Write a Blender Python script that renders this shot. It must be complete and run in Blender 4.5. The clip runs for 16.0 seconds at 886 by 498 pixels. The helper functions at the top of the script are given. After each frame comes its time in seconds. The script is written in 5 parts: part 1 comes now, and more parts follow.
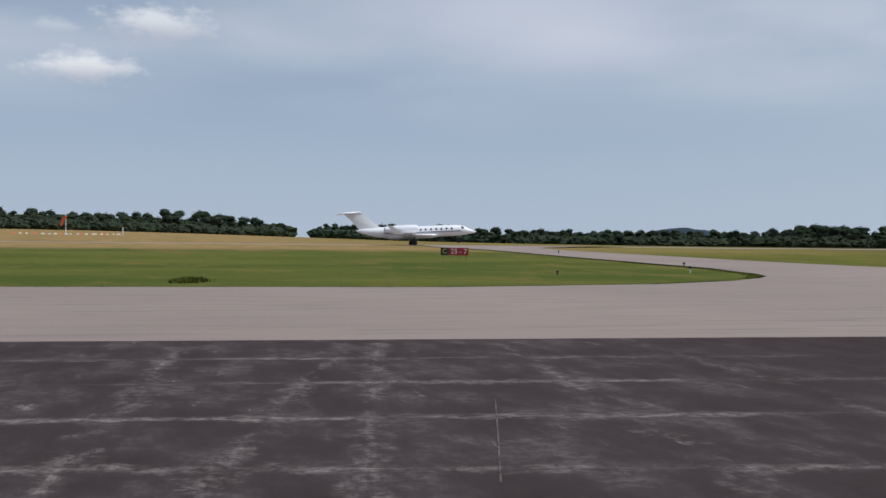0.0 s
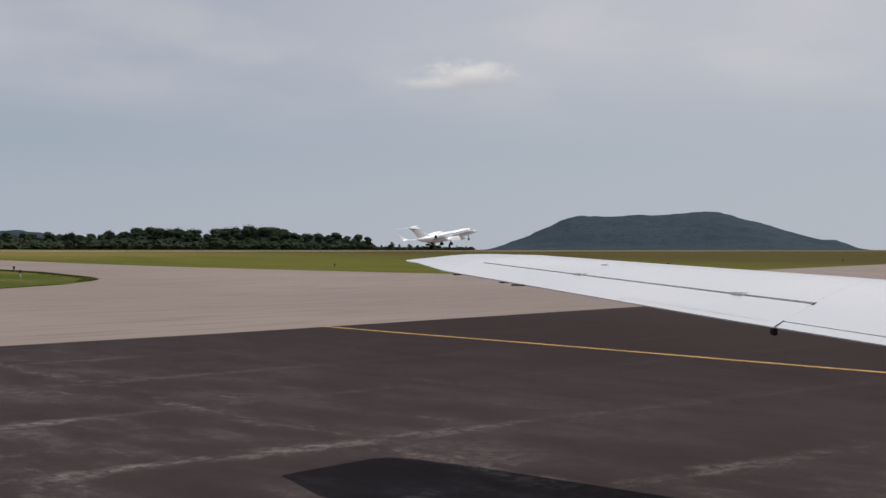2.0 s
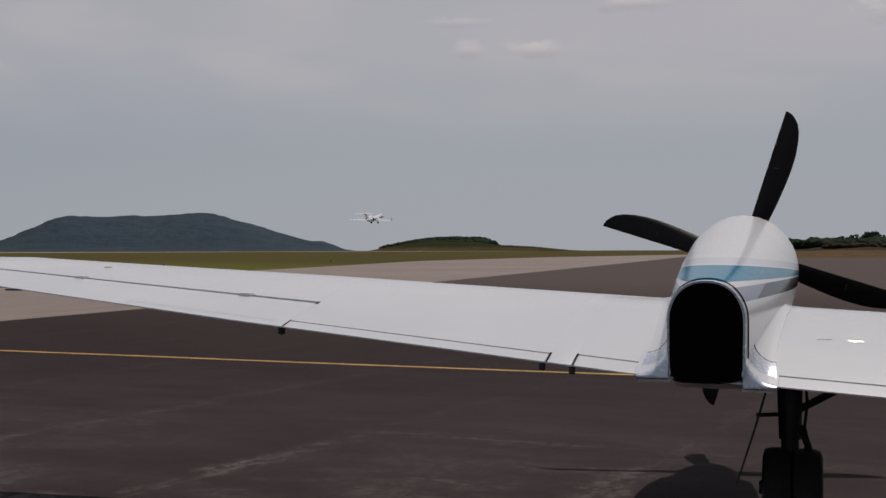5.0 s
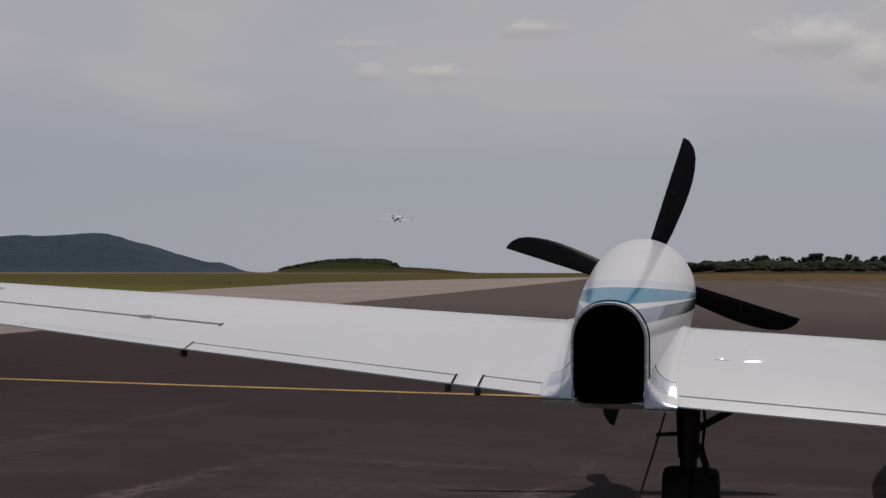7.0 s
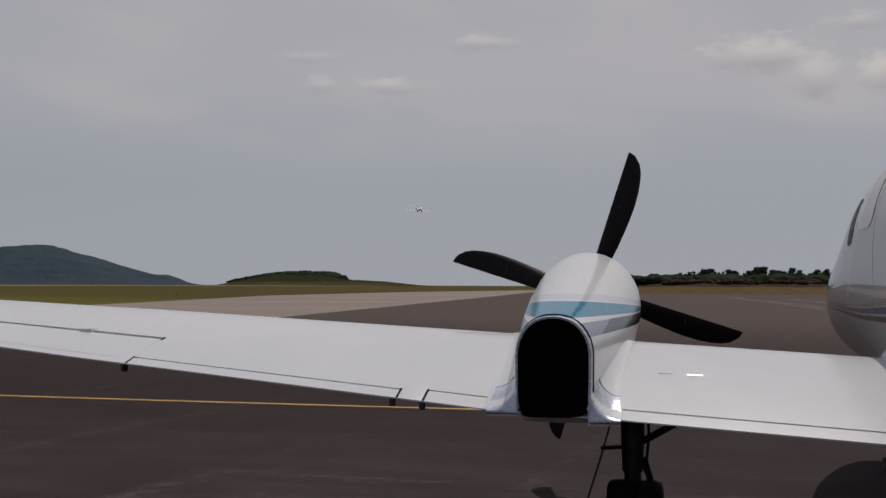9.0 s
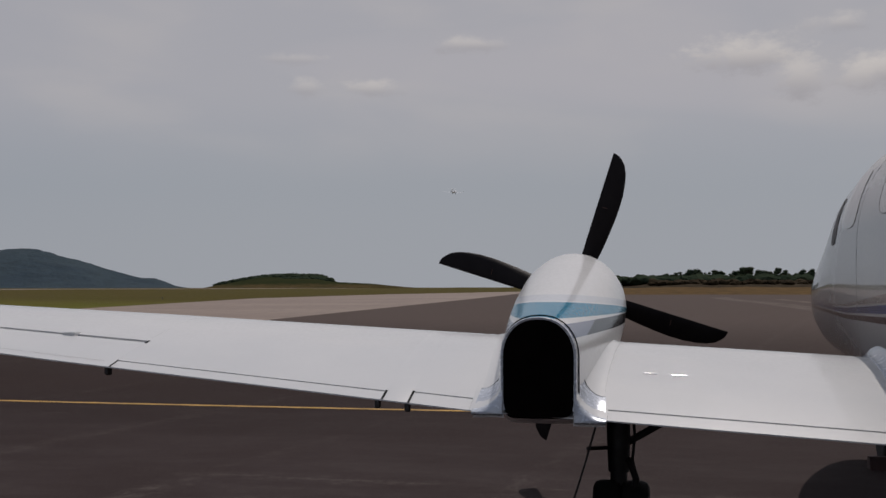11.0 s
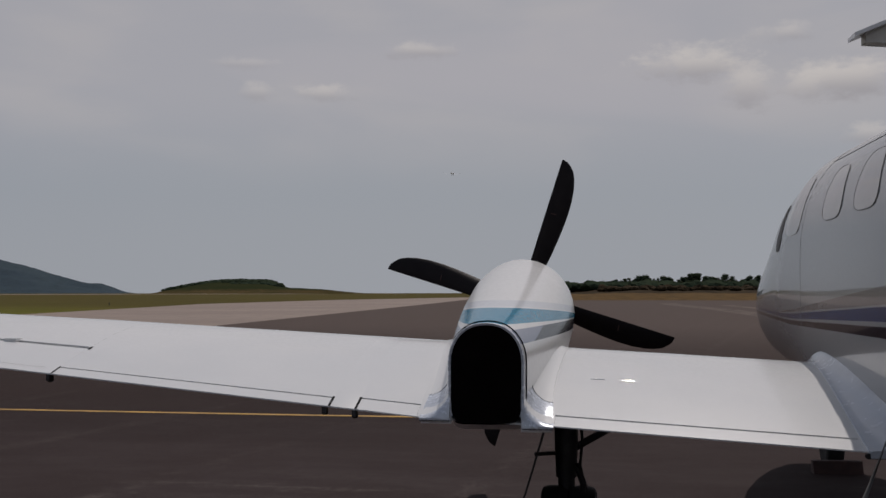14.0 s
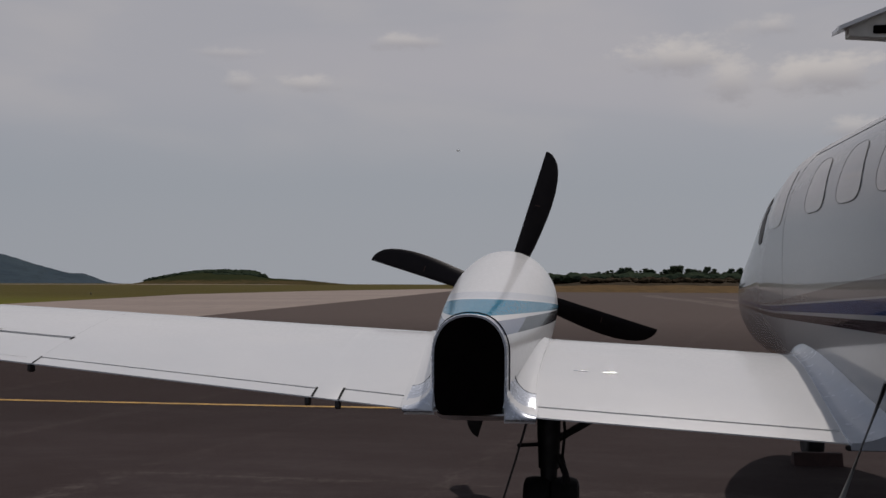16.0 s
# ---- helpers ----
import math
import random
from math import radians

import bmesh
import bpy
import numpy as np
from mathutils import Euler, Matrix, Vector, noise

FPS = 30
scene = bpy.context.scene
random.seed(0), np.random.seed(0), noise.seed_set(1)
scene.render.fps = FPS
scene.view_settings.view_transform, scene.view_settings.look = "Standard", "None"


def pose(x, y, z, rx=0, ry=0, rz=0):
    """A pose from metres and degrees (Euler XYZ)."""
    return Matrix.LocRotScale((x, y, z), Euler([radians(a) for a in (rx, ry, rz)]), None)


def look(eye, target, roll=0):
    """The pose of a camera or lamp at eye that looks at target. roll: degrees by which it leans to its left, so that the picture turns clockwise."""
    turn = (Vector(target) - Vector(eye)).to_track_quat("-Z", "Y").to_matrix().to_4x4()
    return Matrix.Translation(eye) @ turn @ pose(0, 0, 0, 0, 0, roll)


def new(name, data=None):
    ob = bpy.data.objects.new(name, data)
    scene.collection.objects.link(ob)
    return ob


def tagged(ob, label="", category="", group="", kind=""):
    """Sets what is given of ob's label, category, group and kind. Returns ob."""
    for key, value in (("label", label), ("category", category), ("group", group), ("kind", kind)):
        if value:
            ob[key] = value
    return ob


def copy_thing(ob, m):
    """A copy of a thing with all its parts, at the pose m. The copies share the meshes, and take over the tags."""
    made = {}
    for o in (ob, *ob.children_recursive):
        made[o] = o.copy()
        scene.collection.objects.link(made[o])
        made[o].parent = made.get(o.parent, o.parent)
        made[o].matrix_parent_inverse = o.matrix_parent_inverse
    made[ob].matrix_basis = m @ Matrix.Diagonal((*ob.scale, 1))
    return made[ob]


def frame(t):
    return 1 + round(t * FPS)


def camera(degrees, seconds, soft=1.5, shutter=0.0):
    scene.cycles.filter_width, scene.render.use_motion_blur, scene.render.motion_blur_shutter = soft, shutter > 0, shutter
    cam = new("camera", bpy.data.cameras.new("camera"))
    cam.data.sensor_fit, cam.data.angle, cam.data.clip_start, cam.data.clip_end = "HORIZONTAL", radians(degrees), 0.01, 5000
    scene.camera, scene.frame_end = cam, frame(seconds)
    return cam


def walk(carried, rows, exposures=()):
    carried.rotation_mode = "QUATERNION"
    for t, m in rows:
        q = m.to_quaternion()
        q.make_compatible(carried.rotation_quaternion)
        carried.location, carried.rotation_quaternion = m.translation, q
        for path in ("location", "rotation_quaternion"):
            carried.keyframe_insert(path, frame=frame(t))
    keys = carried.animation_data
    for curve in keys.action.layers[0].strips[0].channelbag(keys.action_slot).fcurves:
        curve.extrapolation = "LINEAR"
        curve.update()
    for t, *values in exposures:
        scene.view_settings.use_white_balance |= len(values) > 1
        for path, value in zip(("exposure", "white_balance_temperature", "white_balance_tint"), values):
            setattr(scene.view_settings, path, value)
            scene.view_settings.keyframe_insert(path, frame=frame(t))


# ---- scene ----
cam = camera(43.06, 16.0)
PATH = [
    (0.0, pose(-0.158, -0.031, 1.594, 89.732, -0.541, 0.000)),
    (0.5, pose(-0.120, -0.040, 1.588, 89.857, 0.313, -11.152)),
    (1.0, pose(-0.090, -0.027, 1.592, 90.065, -0.091, -18.575)),
    (1.5, pose(-0.040, -0.016, 1.592, 90.124, 0.114, -24.785)),
    (2.0, pose(0.033, -0.044, 1.600, 90.030, -0.056, -32.895)),
    (2.5, pose(0.066, -0.080, 1.589, 89.504, -0.108, -39.889)),
    (3.0, pose(0.084, -0.081, 1.590, 89.675, 0.377, -46.017)),
    (3.5, pose(0.076, -0.046, 1.599, 89.600, -0.130, -50.085)),
    (4.0, pose(0.048, -0.021, 1.602, 89.665, 0.121, -53.667)),
    (4.5, pose(0.016, 0.009, 1.603, 89.820, 0.127, -56.302)),
    (7.0, pose(-0.027, 0.047, 1.601, 91.209, -0.122, -63.304)),
    (7.5, pose(-0.017, 0.037, 1.603, 91.310, -0.334, -64.382)),
    (8.0, pose(-0.014, 0.033, 1.606, 91.437, -0.190, -64.796)),
    (8.5, pose(-0.007, 0.031, 1.605, 91.676, -0.272, -65.278)),
    (9.0, pose(-0.004, 0.034, 1.606, 91.867, -0.195, -65.886)),
    (9.5, pose(0.005, 0.042, 1.604, 91.918, 0.012, -66.356)),
    (12.0, pose(0.003, 0.018, 1.604, 92.052, 0.146, -66.609)),
    (12.5, pose(0.001, 0.020, 1.603, 92.242, 0.243, -66.759)),
    (13.0, pose(0.011, 0.024, 1.603, 92.339, 0.252, -67.416)),
    (13.5, pose(0.018, 0.023, 1.603, 92.355, 0.108, -68.365)),
    (14.0, pose(0.024, 0.020, 1.604, 92.249, 0.049, -69.058)),
    (14.5, pose(0.021, 0.016, 1.604, 92.149, -0.059, -69.431)),
    (15.0, pose(0.027, 0.023, 1.602, 92.028, -0.232, -69.593)),
    (15.5, pose(0.025, 0.027, 1.601, 91.900, -0.256, -69.771)),
    (16.0, pose(0.025, 0.023, 1.603, 91.811, -0.186, -69.917)),
]
# the clip's camera darkens and warms its picture as it swings towards the sun
EXPOSURES = [(0.0, -0.54, 5950, 9), (1.0, -0.62, 6200, 11), (2.0, -0.69, 6500, 12), (3.5, -0.92, 6650, 14), (4.5, -1.05, 6650, 14), (7.0, -1.13, 6650, 14), (16.0, -1.24, 6650, 14)]
walk(cam, PATH, EXPOSURES)

# ---- world, sun, exposure ----
SUN = Vector((0.667, -0.009, 1.0)).normalized()
SUN_EL = math.asin(SUN.z)
SUN_AZ = math.atan2(SUN.x, SUN.y)


class Nodes:
    """Short hand for building node trees."""

    def __init__(self, tree):
        self.t = tree
        tree.nodes.clear()

    def add(self, kind, **props):
        n = self.t.nodes.new(kind)
        for k, v in props.items():
            if k == "op":
                n.operation = v
            elif k == "scale_by":
                n.inputs["Scale"].default_value = v
        return n

    def link(self, a, b):
        self.t.links.new(a, b)

    def math(self, op, a, b=None, c=None, clamp=False):
        n = self.t.nodes.new("ShaderNodeMath")
        n.operation, n.use_clamp = op, clamp
        for i, v in enumerate((a, b, c)):
            if v is None:
                continue
            if isinstance(v, (int, float)):
                n.inputs[i].default_value = v
            else:
                self.link(v, n.inputs[i])
        return n.outputs[0]

    def noise(self, vec, scale, detail=4.0, rough=0.55, distort=0.0):
        n = self.t.nodes.new("ShaderNodeTexNoise")
        n.inputs["Scale"].default_value = scale
        n.inputs["Detail"].default_value = detail
        n.inputs["Roughness"].default_value = rough
        n.inputs["Distortion"].default_value = distort
        if vec is not None:
            self.link(vec, n.inputs["Vector"])
        return n.outputs["Fac"]

    def step(self, v, lo, hi, a=0.0, b=1.0):
        n = self.t.nodes.new("ShaderNodeMapRange")
        n.interpolation_type = "SMOOTHSTEP"
        self.link(v, n.inputs["Value"])
        for k, x in (("From Min", lo), ("From Max", hi), ("To Min", a), ("To Max", b)):
            n.inputs[k].default_value = x
        return n.outputs["Result"]

    def mix(self, fac, a, b):
        n = self.t.nodes.new("ShaderNodeMix")
        n.data_type = "RGBA"
        for sock, v in ((n.inputs[0], fac), (n.inputs[6], a), (n.inputs[7], b)):
            if isinstance(v, (int, float)):
                sock.default_value = v
            elif isinstance(v, tuple):
                sock.default_value = (*v, 1.0)
            else:
                self.link(v, sock)
        return n.outputs[2]

    def scaled(self, vec, sx, sy, sz, rz=0.0):
        n = self.t.nodes.new("ShaderNodeMapping")
        n.inputs["Scale"].default_value = (sx, sy, sz)
        n.inputs["Rotation"].default_value = (0, 0, rz)
        self.link(vec, n.inputs["Vector"])
        return n.outputs["Vector"]

    def xyz(self, vec):
        n = self.t.nodes.new("ShaderNodeSeparateXYZ")
        self.link(vec, n.inputs[0])
        return n.outputs

    def combine(self, x, y, z):
        n = self.t.nodes.new("ShaderNodeCombineXYZ")
        for i, v in enumerate((x, y, z)):
            if isinstance(v, (int, float)):
                n.inputs[i].default_value = v
            else:
                self.link(v, n.inputs[i])
        return n.outputs[0]


def build_world():
    world = bpy.data.worlds.new("sky")
    world.use_nodes = True
    scene.world = world
    N = Nodes(world.node_tree)
    sky = N.add("ShaderNodeTexSky")
    sky.sky_type, sky.sun_disc = "NISHITA", False
    sky.sun_elevation, sky.sun_rotation = SUN_EL, SUN_AZ
    sky.air_density, sky.dust_density, sky.ozone_density = 1.0, 2.0, 1.5
    geo = N.add("ShaderNodeTexCoord").outputs["Generated"]
    x, y, z = N.xyz(geo)
    az = N.math("MULTIPLY", N.math("ARCTAN2", x, y), 57.2958)
    el = N.math("MULTIPLY", N.math("ARCSINE", z), 57.2958)
    flat = N.combine(az, el, 0.0)
    base = N.mix(1.0, (0, 0, 0), sky.outputs["Color"])
    gain = N.t.nodes.new("ShaderNodeVectorMath")
    gain.operation = "SCALE"
    N.link(base, gain.inputs[0])
    gain.inputs["Scale"].default_value = SKY_GAIN
    # haze towards the horizon
    haze = N.step(N.math("ABSOLUTE", el), 0.0, 14.0, 0.88, 0.40)
    col = N.mix(haze, gain.outputs[0], HAZE)
    col = N.mix(N.step(N.math("ABSOLUTE", el), 0.0, 9.0, 0.65, 0.0), col, (0.69, 0.75, 0.815))
    # paler and warmer air towards the sun's side
    glow = N.math("MULTIPLY", N.step(az, 0.0, 62.0, 0.0, 0.62), N.step(N.math("ABSOLUTE", el), 12.0, 30.0, 1.0, 0.0))
    col = N.mix(glow, col, (0.755, 0.815, 0.875))
    # a broad veil of high cloud in long streaks
    streak = N.noise(N.scaled(flat, 0.030, 0.13, 1.0, 0.05), 1.0, 3.0, 0.42, 0.2)
    east = N.step(az, -12.0, 45.0)
    high = N.step(el, 4.5, 10.5)
    veil = N.math("MULTIPLY", N.math("MAXIMUM", N.step(streak, 0.32, 0.66), N.math("MULTIPLY", east, 0.75)), high)
    veil = N.math("MULTIPLY", veil, N.step(el, 15.0, 42.0, 1.0, 0.25))
    col = N.mix(N.math("MULTIPLY", veil, 0.78), col, VEIL)
    # mottle in the veil
    mott = N.noise(N.scaled(flat, 0.10, 0.26, 1.0, 0.1), 1.0, 4.0, 0.48, 0.2)
    col = N.mix(N.math("MULTIPLY", N.step(mott, 0.40, 0.70), N.math("MULTIPLY", high, N.math("ADD", N.math("MULTIPLY", east, 0.25), 0.2))), col, (0.98, 0.97, 0.98))
    # small fair-weather clouds: azimuth, elevation, half width, half height, strength
    wob = N.noise(N.scaled(flat, 0.5, 1.0, 1.0), 1.0, 6.0, 0.62)
    fine = N.noise(N.scaled(flat, 1.3, 2.2, 1.0), 1.0, 5.0, 0.6)
    for a0, e0, w, h, s in CLOUDS:
        dx = N.math("DIVIDE", N.math("SUBTRACT", az, a0), w)
        dy = N.math("DIVIDE", N.math("SUBTRACT", el, e0), h)
        r = N.math("SQRT", N.math("ADD", N.math("MULTIPLY", dx, dx), N.math("MULTIPLY", dy, dy)))
        r = N.math("ADD", r, N.math("MULTIPLY", N.math("SUBTRACT", wob, 0.5), 2.3))
        r = N.math("ADD", r, N.math("MULTIPLY", N.math("SUBTRACT", fine, 0.5), 0.7))
        m = N.math("MULTIPLY", N.step(r, 0.25, 1.25, 1.0, 0.0), s)
        lit = N.mix(N.step(dy, -0.7, 0.5), (0.74, 0.74, 0.78), (1.20, 1.17, 1.13))
        col = N.mix(m, col, lit)
    bg = N.add("ShaderNodeBackground")
    bg.inputs["Strength"].default_value = 1.0
    N.link(col, bg.inputs["Color"])
    out = N.add("ShaderNodeOutputWorld")
    N.link(bg.outputs[0], out.inputs[0])


SKY_GAIN = 0.10
HAZE = (0.555, 0.682, 0.848)
VEIL = (0.92, 0.917, 0.975)
CLOUDS = [
    (-17.9, 8.3, 2.5, 0.85, 0.9), (-14.4, 10.5, 2.7, 0.95, 0.75), (-19.0, 10.2, 1.2, 0.4, 0.3), (34.2, 8.75, 2.3, 0.8, 0.8), (32.3, 8.3, 1.6, 0.45, 0.45),
    (68.0, 12.3, 2.1, 0.45, 0.6), (62.9, 10.1, 1.4, 0.5, 0.6), (59.7, 10.1, 1.0, 0.5, 0.45), (58.7, 11.5, 1.8, 0.35, 0.35),
    (81.8, 11.3, 2.7, 1.0, 0.85), (84.3, 10.2, 1.3, 1.3, 0.7), (89.0, 10.3, 2.7, 1.1, 0.9), (87.0, 9.9, 0.9, 0.9, 0.45), (86.2, 12.6, 1.4, 0.5, 0.5), (90.0, 7.6, 1.3, 0.6, 0.6), (96.0, 9.0, 4.0, 1.6, 0.7),
]
build_world()
sun_data = bpy.data.lights.new("sun", "SUN")
sun_data.energy, sun_data.angle, sun_data.color = 4.8, radians(0.6), (1.0, 0.955, 0.90)
sun = new("sun", sun_data)
sun.matrix_world = look(SUN * 60, (0, 0, 0))


# ---- materials ----
def material(name, build):
    m = bpy.data.materials.new(name)
    m.use_nodes = True
    N = Nodes(m.node_tree)
    b = N.add("ShaderNodeBsdfPrincipled")
    out = N.add("ShaderNodeOutputMaterial")
    N.link(b.outputs[0], out.inputs[0])
    build(N, b)
    return m


def coords(N, kind="Object"):
    return N.add("ShaderNodeTexCoord").outputs[kind]


def position(N):
    return N.add("ShaderNodeNewGeometry").outputs["Position"]


def bump(N, b, height, strength, distance):
    n = N.add("ShaderNodeBump")
    n.inputs["Strength"].default_value, n.inputs["Distance"].default_value = strength, distance
    N.link(height, n.inputs["Height"])
    N.link(n.outputs[0], b.inputs["Normal"])


def setp(b, rough=None, metal=None, coat=None, spec=None):
    for key, v in (("Roughness", rough), ("Metallic", metal), ("Coat Weight", coat), ("Specular IOR Level", spec)):
        if v is not None:
            b.inputs[key].default_value = v


def plain(name, colour, rough=0.5, metal=0.0, vary=0.12, scale=8.0, coat=0.0, grain=0.0):
    def build(N, b):
        p = coords(N)
        n1, n2 = N.noise(p, scale, 3.0), N.noise(p, scale * 9, 3.0)
        f = N.math("ADD", N.math("MULTIPLY", n1, 0.7), N.math("MULTIPLY", n2, 0.3))
        dark = tuple(c * (1 - vary) for c in colour)
        light = tuple(min(1.0, c * (1 + vary)) for c in colour)
        N.link(N.mix(N.step(f, 0.3, 0.7), dark, light), b.inputs["Base Color"])
        N.link(N.step(n2, 0.3, 0.7, max(0.02, rough - 0.06), min(1.0, rough + 0.06)), b.inputs["Roughness"])
        setp(b, None, metal, coat, 0.03 if rough >= 0.9 else None)
        if grain:
            bump(N, b, n2, grain, 0.01)
    return material(name, build)


LANES = [(5.35, 0.05), (7.88, 0.055), (10.24, 0.132), (12.85, 0.144), (15.57, 0.156), (2.7, 0.05)]
BREAKS = [(-1.70, 0.0), (-1.66, -0.145), (2.78, -0.114), (5.6, -0.14), (-5.4, -0.14), (8.9, -0.14), (-0.3, -0.05)]


def build_asphalt(N, b):
    p = position(N)
    r = N.scaled(p, 1, 1, 1, -0.215)
    x, y, _ = N.xyz(r)
    big = N.noise(p, 0.12, 3.0)
    mid = N.noise(N.scaled(r, 1.3, 0.55, 1), 1.0, 5.0, 0.62)
    fine = N.noise(p, 22.0, 4.0, 0.65)
    grit = N.noise(p, 130.0, 2.0, 0.6)
    base = N.mix(N.step(big, 0.3, 0.7), (0.0175, 0.0098, 0.0088), (0.0255, 0.0148, 0.0132))
    base = N.mix(N.step(fine, 0.35, 0.75), base, (0.0320, 0.0205, 0.0185))
    # paler and mottled towards low x
    pale_tone = N.math("MULTIPLY", N.step(x, 4.0, 19.0, 1.0, 0.0), N.step(mid, 0.25, 0.65, 0.45, 1.0))
    base = N.mix(N.math("MULTIPLY", pale_tone, 0.80), base, (0.056, 0.0435, 0.0440))
    # farther asphalt paler: sheen at a flat view angle put into the colour
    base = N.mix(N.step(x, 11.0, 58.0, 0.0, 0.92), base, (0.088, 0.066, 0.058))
    # paving joints with pale dusty wear: lanes along the apron's edge, and breaks across them
    wx, wy, _ = N.xyz(p)
    warp = N.math("MULTIPLY", N.math("SUBTRACT", N.noise(p, 0.9, 6.0, 0.7), 0.5), 0.34)
    loose = N.math("MULTIPLY", N.math("SUBTRACT", N.noise(p, 1.7, 6.0, 0.75), 0.5), 0.9)

    def joint(across, ahead, rows, core, dusty):
        sharp, broad = None, None
        for at, slope in rows:
            d = N.math("SUBTRACT", across, N.math("MULTIPLY_ADD", ahead, slope, at))
            e1 = N.step(N.math("ABSOLUTE", N.math("ADD", d, N.math("MULTIPLY", warp, 0.35))), core * 0.3, core, 1.0, 0.0)
            e2 = N.step(N.math("ABSOLUTE", N.math("ADD", d, loose)), 0.0, dusty, 1.0, 0.0)
            sharp = e1 if sharp is None else N.math("MAXIMUM", sharp, e1)
            broad = e2 if broad is None else N.math("MAXIMUM", broad, e2)
        return sharp, broad

    lane_s, lane_b = joint(wy, wx, LANES, 0.045, 0.24)
    cross_s, cross_b = joint(wx, wy, BREAKS, 0.06, 0.26)
    worn = N.step(N.noise(N.scaled(r, 0.45, 0.9, 1), 1.0, 6.0, 0.7), 0.40, 0.60)
    worn2 = N.step(N.noise(N.scaled(r, 0.9, 0.35, 1), 1.3, 6.0, 0.75), 0.44, 0.60)
    lanes = N.math("MAXIMUM", N.math("MULTIPLY", lane_s, N.math("MULTIPLY_ADD", worn, 0.60, 0.14)), N.math("MULTIPLY", lane_b, N.math("MULTIPLY", worn, 0.75)))
    cross = N.math("MAXIMUM", N.math("MULTIPLY", cross_s, N.math("MULTIPLY", worn2, 0.7)), N.math("MULTIPLY", cross_b, N.math("MULTIPLY", worn2, 0.55)))
    scuff = N.step(N.noise(N.scaled(r, 3.0, 0.7, 1, 0.5), 1.0, 4.0, 0.65), 0.60, 0.72)
    scuff2 = N.step(N.noise(N.scaled(r, 5.0, 0.7, 1, -0.15), 1.0, 4.0, 0.65), 0.60, 0.72)
    patchy = N.step(mid, 0.45, 0.64)
    scuffs = N.math("MULTIPLY", N.math("MAXIMUM", scuff, scuff2), patchy)
    blotch = N.math("MULTIPLY", N.step(mid, 0.46, 0.72), 0.28)
    wear = N.math("MAXIMUM", N.math("MAXIMUM", lanes, N.math("MULTIPLY", cross, 0.95)), N.math("MAXIMUM", blotch, N.math("MULTIPLY", scuffs, 0.85)))
    wear = N.math("MULTIPLY", wear, N.step(N.noise(N.scaled(r, 6.0, 6.5, 1), 1.0, 8.0, 0.85), 0.40, 0.60))
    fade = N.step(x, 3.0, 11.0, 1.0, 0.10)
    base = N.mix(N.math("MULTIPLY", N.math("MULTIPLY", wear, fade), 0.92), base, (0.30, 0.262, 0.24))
    N.link(base, b.inputs["Base Color"])
    setp(b, 0.88, 0.0, None, 0.06)
    bump(N, b, N.math("ADD", fine, N.math("MULTIPLY", grit, 0.6)), 0.35, 0.012)


def build_concrete(N, b):
    p = position(N)
    r = N.scaled(p, 1, 1, 1, -0.215)
    big, mid, fine = N.noise(p, 0.05, 3.0), N.noise(N.scaled(r, 0.25, 1.6, 1), 1.0, 5.0), N.noise(p, 14.0, 4.0, 0.7)
    c = N.mix(N.step(big, 0.3, 0.7), (0.220, 0.171, 0.146), (0.268, 0.211, 0.179))
    c = N.mix(N.math("MULTIPLY", N.step(mid, 0.46, 0.70), 0.75), c, (0.172, 0.142, 0.126))
    c = N.mix(N.math("MULTIPLY", N.step(fine, 0.45, 0.7), 0.4), c, (0.295, 0.242, 0.208))
    N.link(c, b.inputs["Base Color"])
    setp(b, 0.92, 0.0, None, 0.25)
    bump(N, b, fine, 0.3, 0.01)


def build_grass(N, b):
    p = position(N)
    x, y, _ = N.xyz(p)
    u = N.math("ADD", N.math("MULTIPLY", x, -0.225), N.math("MULTIPLY", y, 0.974))
    v = N.math("ADD", N.math("MULTIPLY", x, 0.974), N.math("MULTIPLY", y, 0.225))
    r = N.scaled(p, 1, 1, 1, -0.226)
    big, mid, fine = N.noise(N.scaled(r, 0.03, 0.06, 1), 1.0, 5.0, 0.6), N.noise(N.scaled(r, 0.22, 0.09, 1), 1.0, 6.0, 0.72), N.noise(p, 4.0, 5.0, 0.7)
    c = N.mix(N.step(big, 0.35, 0.65), (0.062, 0.084, 0.017), (0.115, 0.118, 0.026))
    c = N.mix(N.math("MULTIPLY", N.step(mid, 0.50, 0.66), 0.62), c, (0.185, 0.130, 0.042))
    c = N.mix(N.math("MULTIPLY", N.step(fine, 0.4, 0.7), 0.45), c, (0.050, 0.074, 0.016))
    # dry hay field beyond the runway, where the land rises
    far = N.math("MULTIPLY", N.step(N.math("ADD", u, N.math("MULTIPLY", mid, 30.0)), 128.0, 150.0), N.step(v, 60.0, 130.0, 1.0, 0.0))
    c = N.mix(N.math("MULTIPLY", far, 0.9), c, N.mix(N.step(mid, 0.4, 0.65), (0.30, 0.195, 0.085), (0.215, 0.155, 0.066)))
    c = N.mix(N.math("MULTIPLY", N.step(v, 15.0, 60.0), 0.55), c, N.mix(N.step(mid, 0.35, 0.65), (0.115, 0.112, 0.020), (0.150, 0.130, 0.032)))
    right = N.math("MULTIPLY", N.step(v, 75.0, 150.0), N.step(mid, 0.25, 0.55, 0.6, 1.0))
    c = N.mix(N.math("MULTIPLY", right, 0.85), c, (0.074, 0.057, 0.023))
    N.link(c, b.inputs["Base Color"])
    setp(b, 1.0, 0.0, None, 0.02)
    bump(N, b, N.math("ADD", fine, mid), 0.6, 0.15)


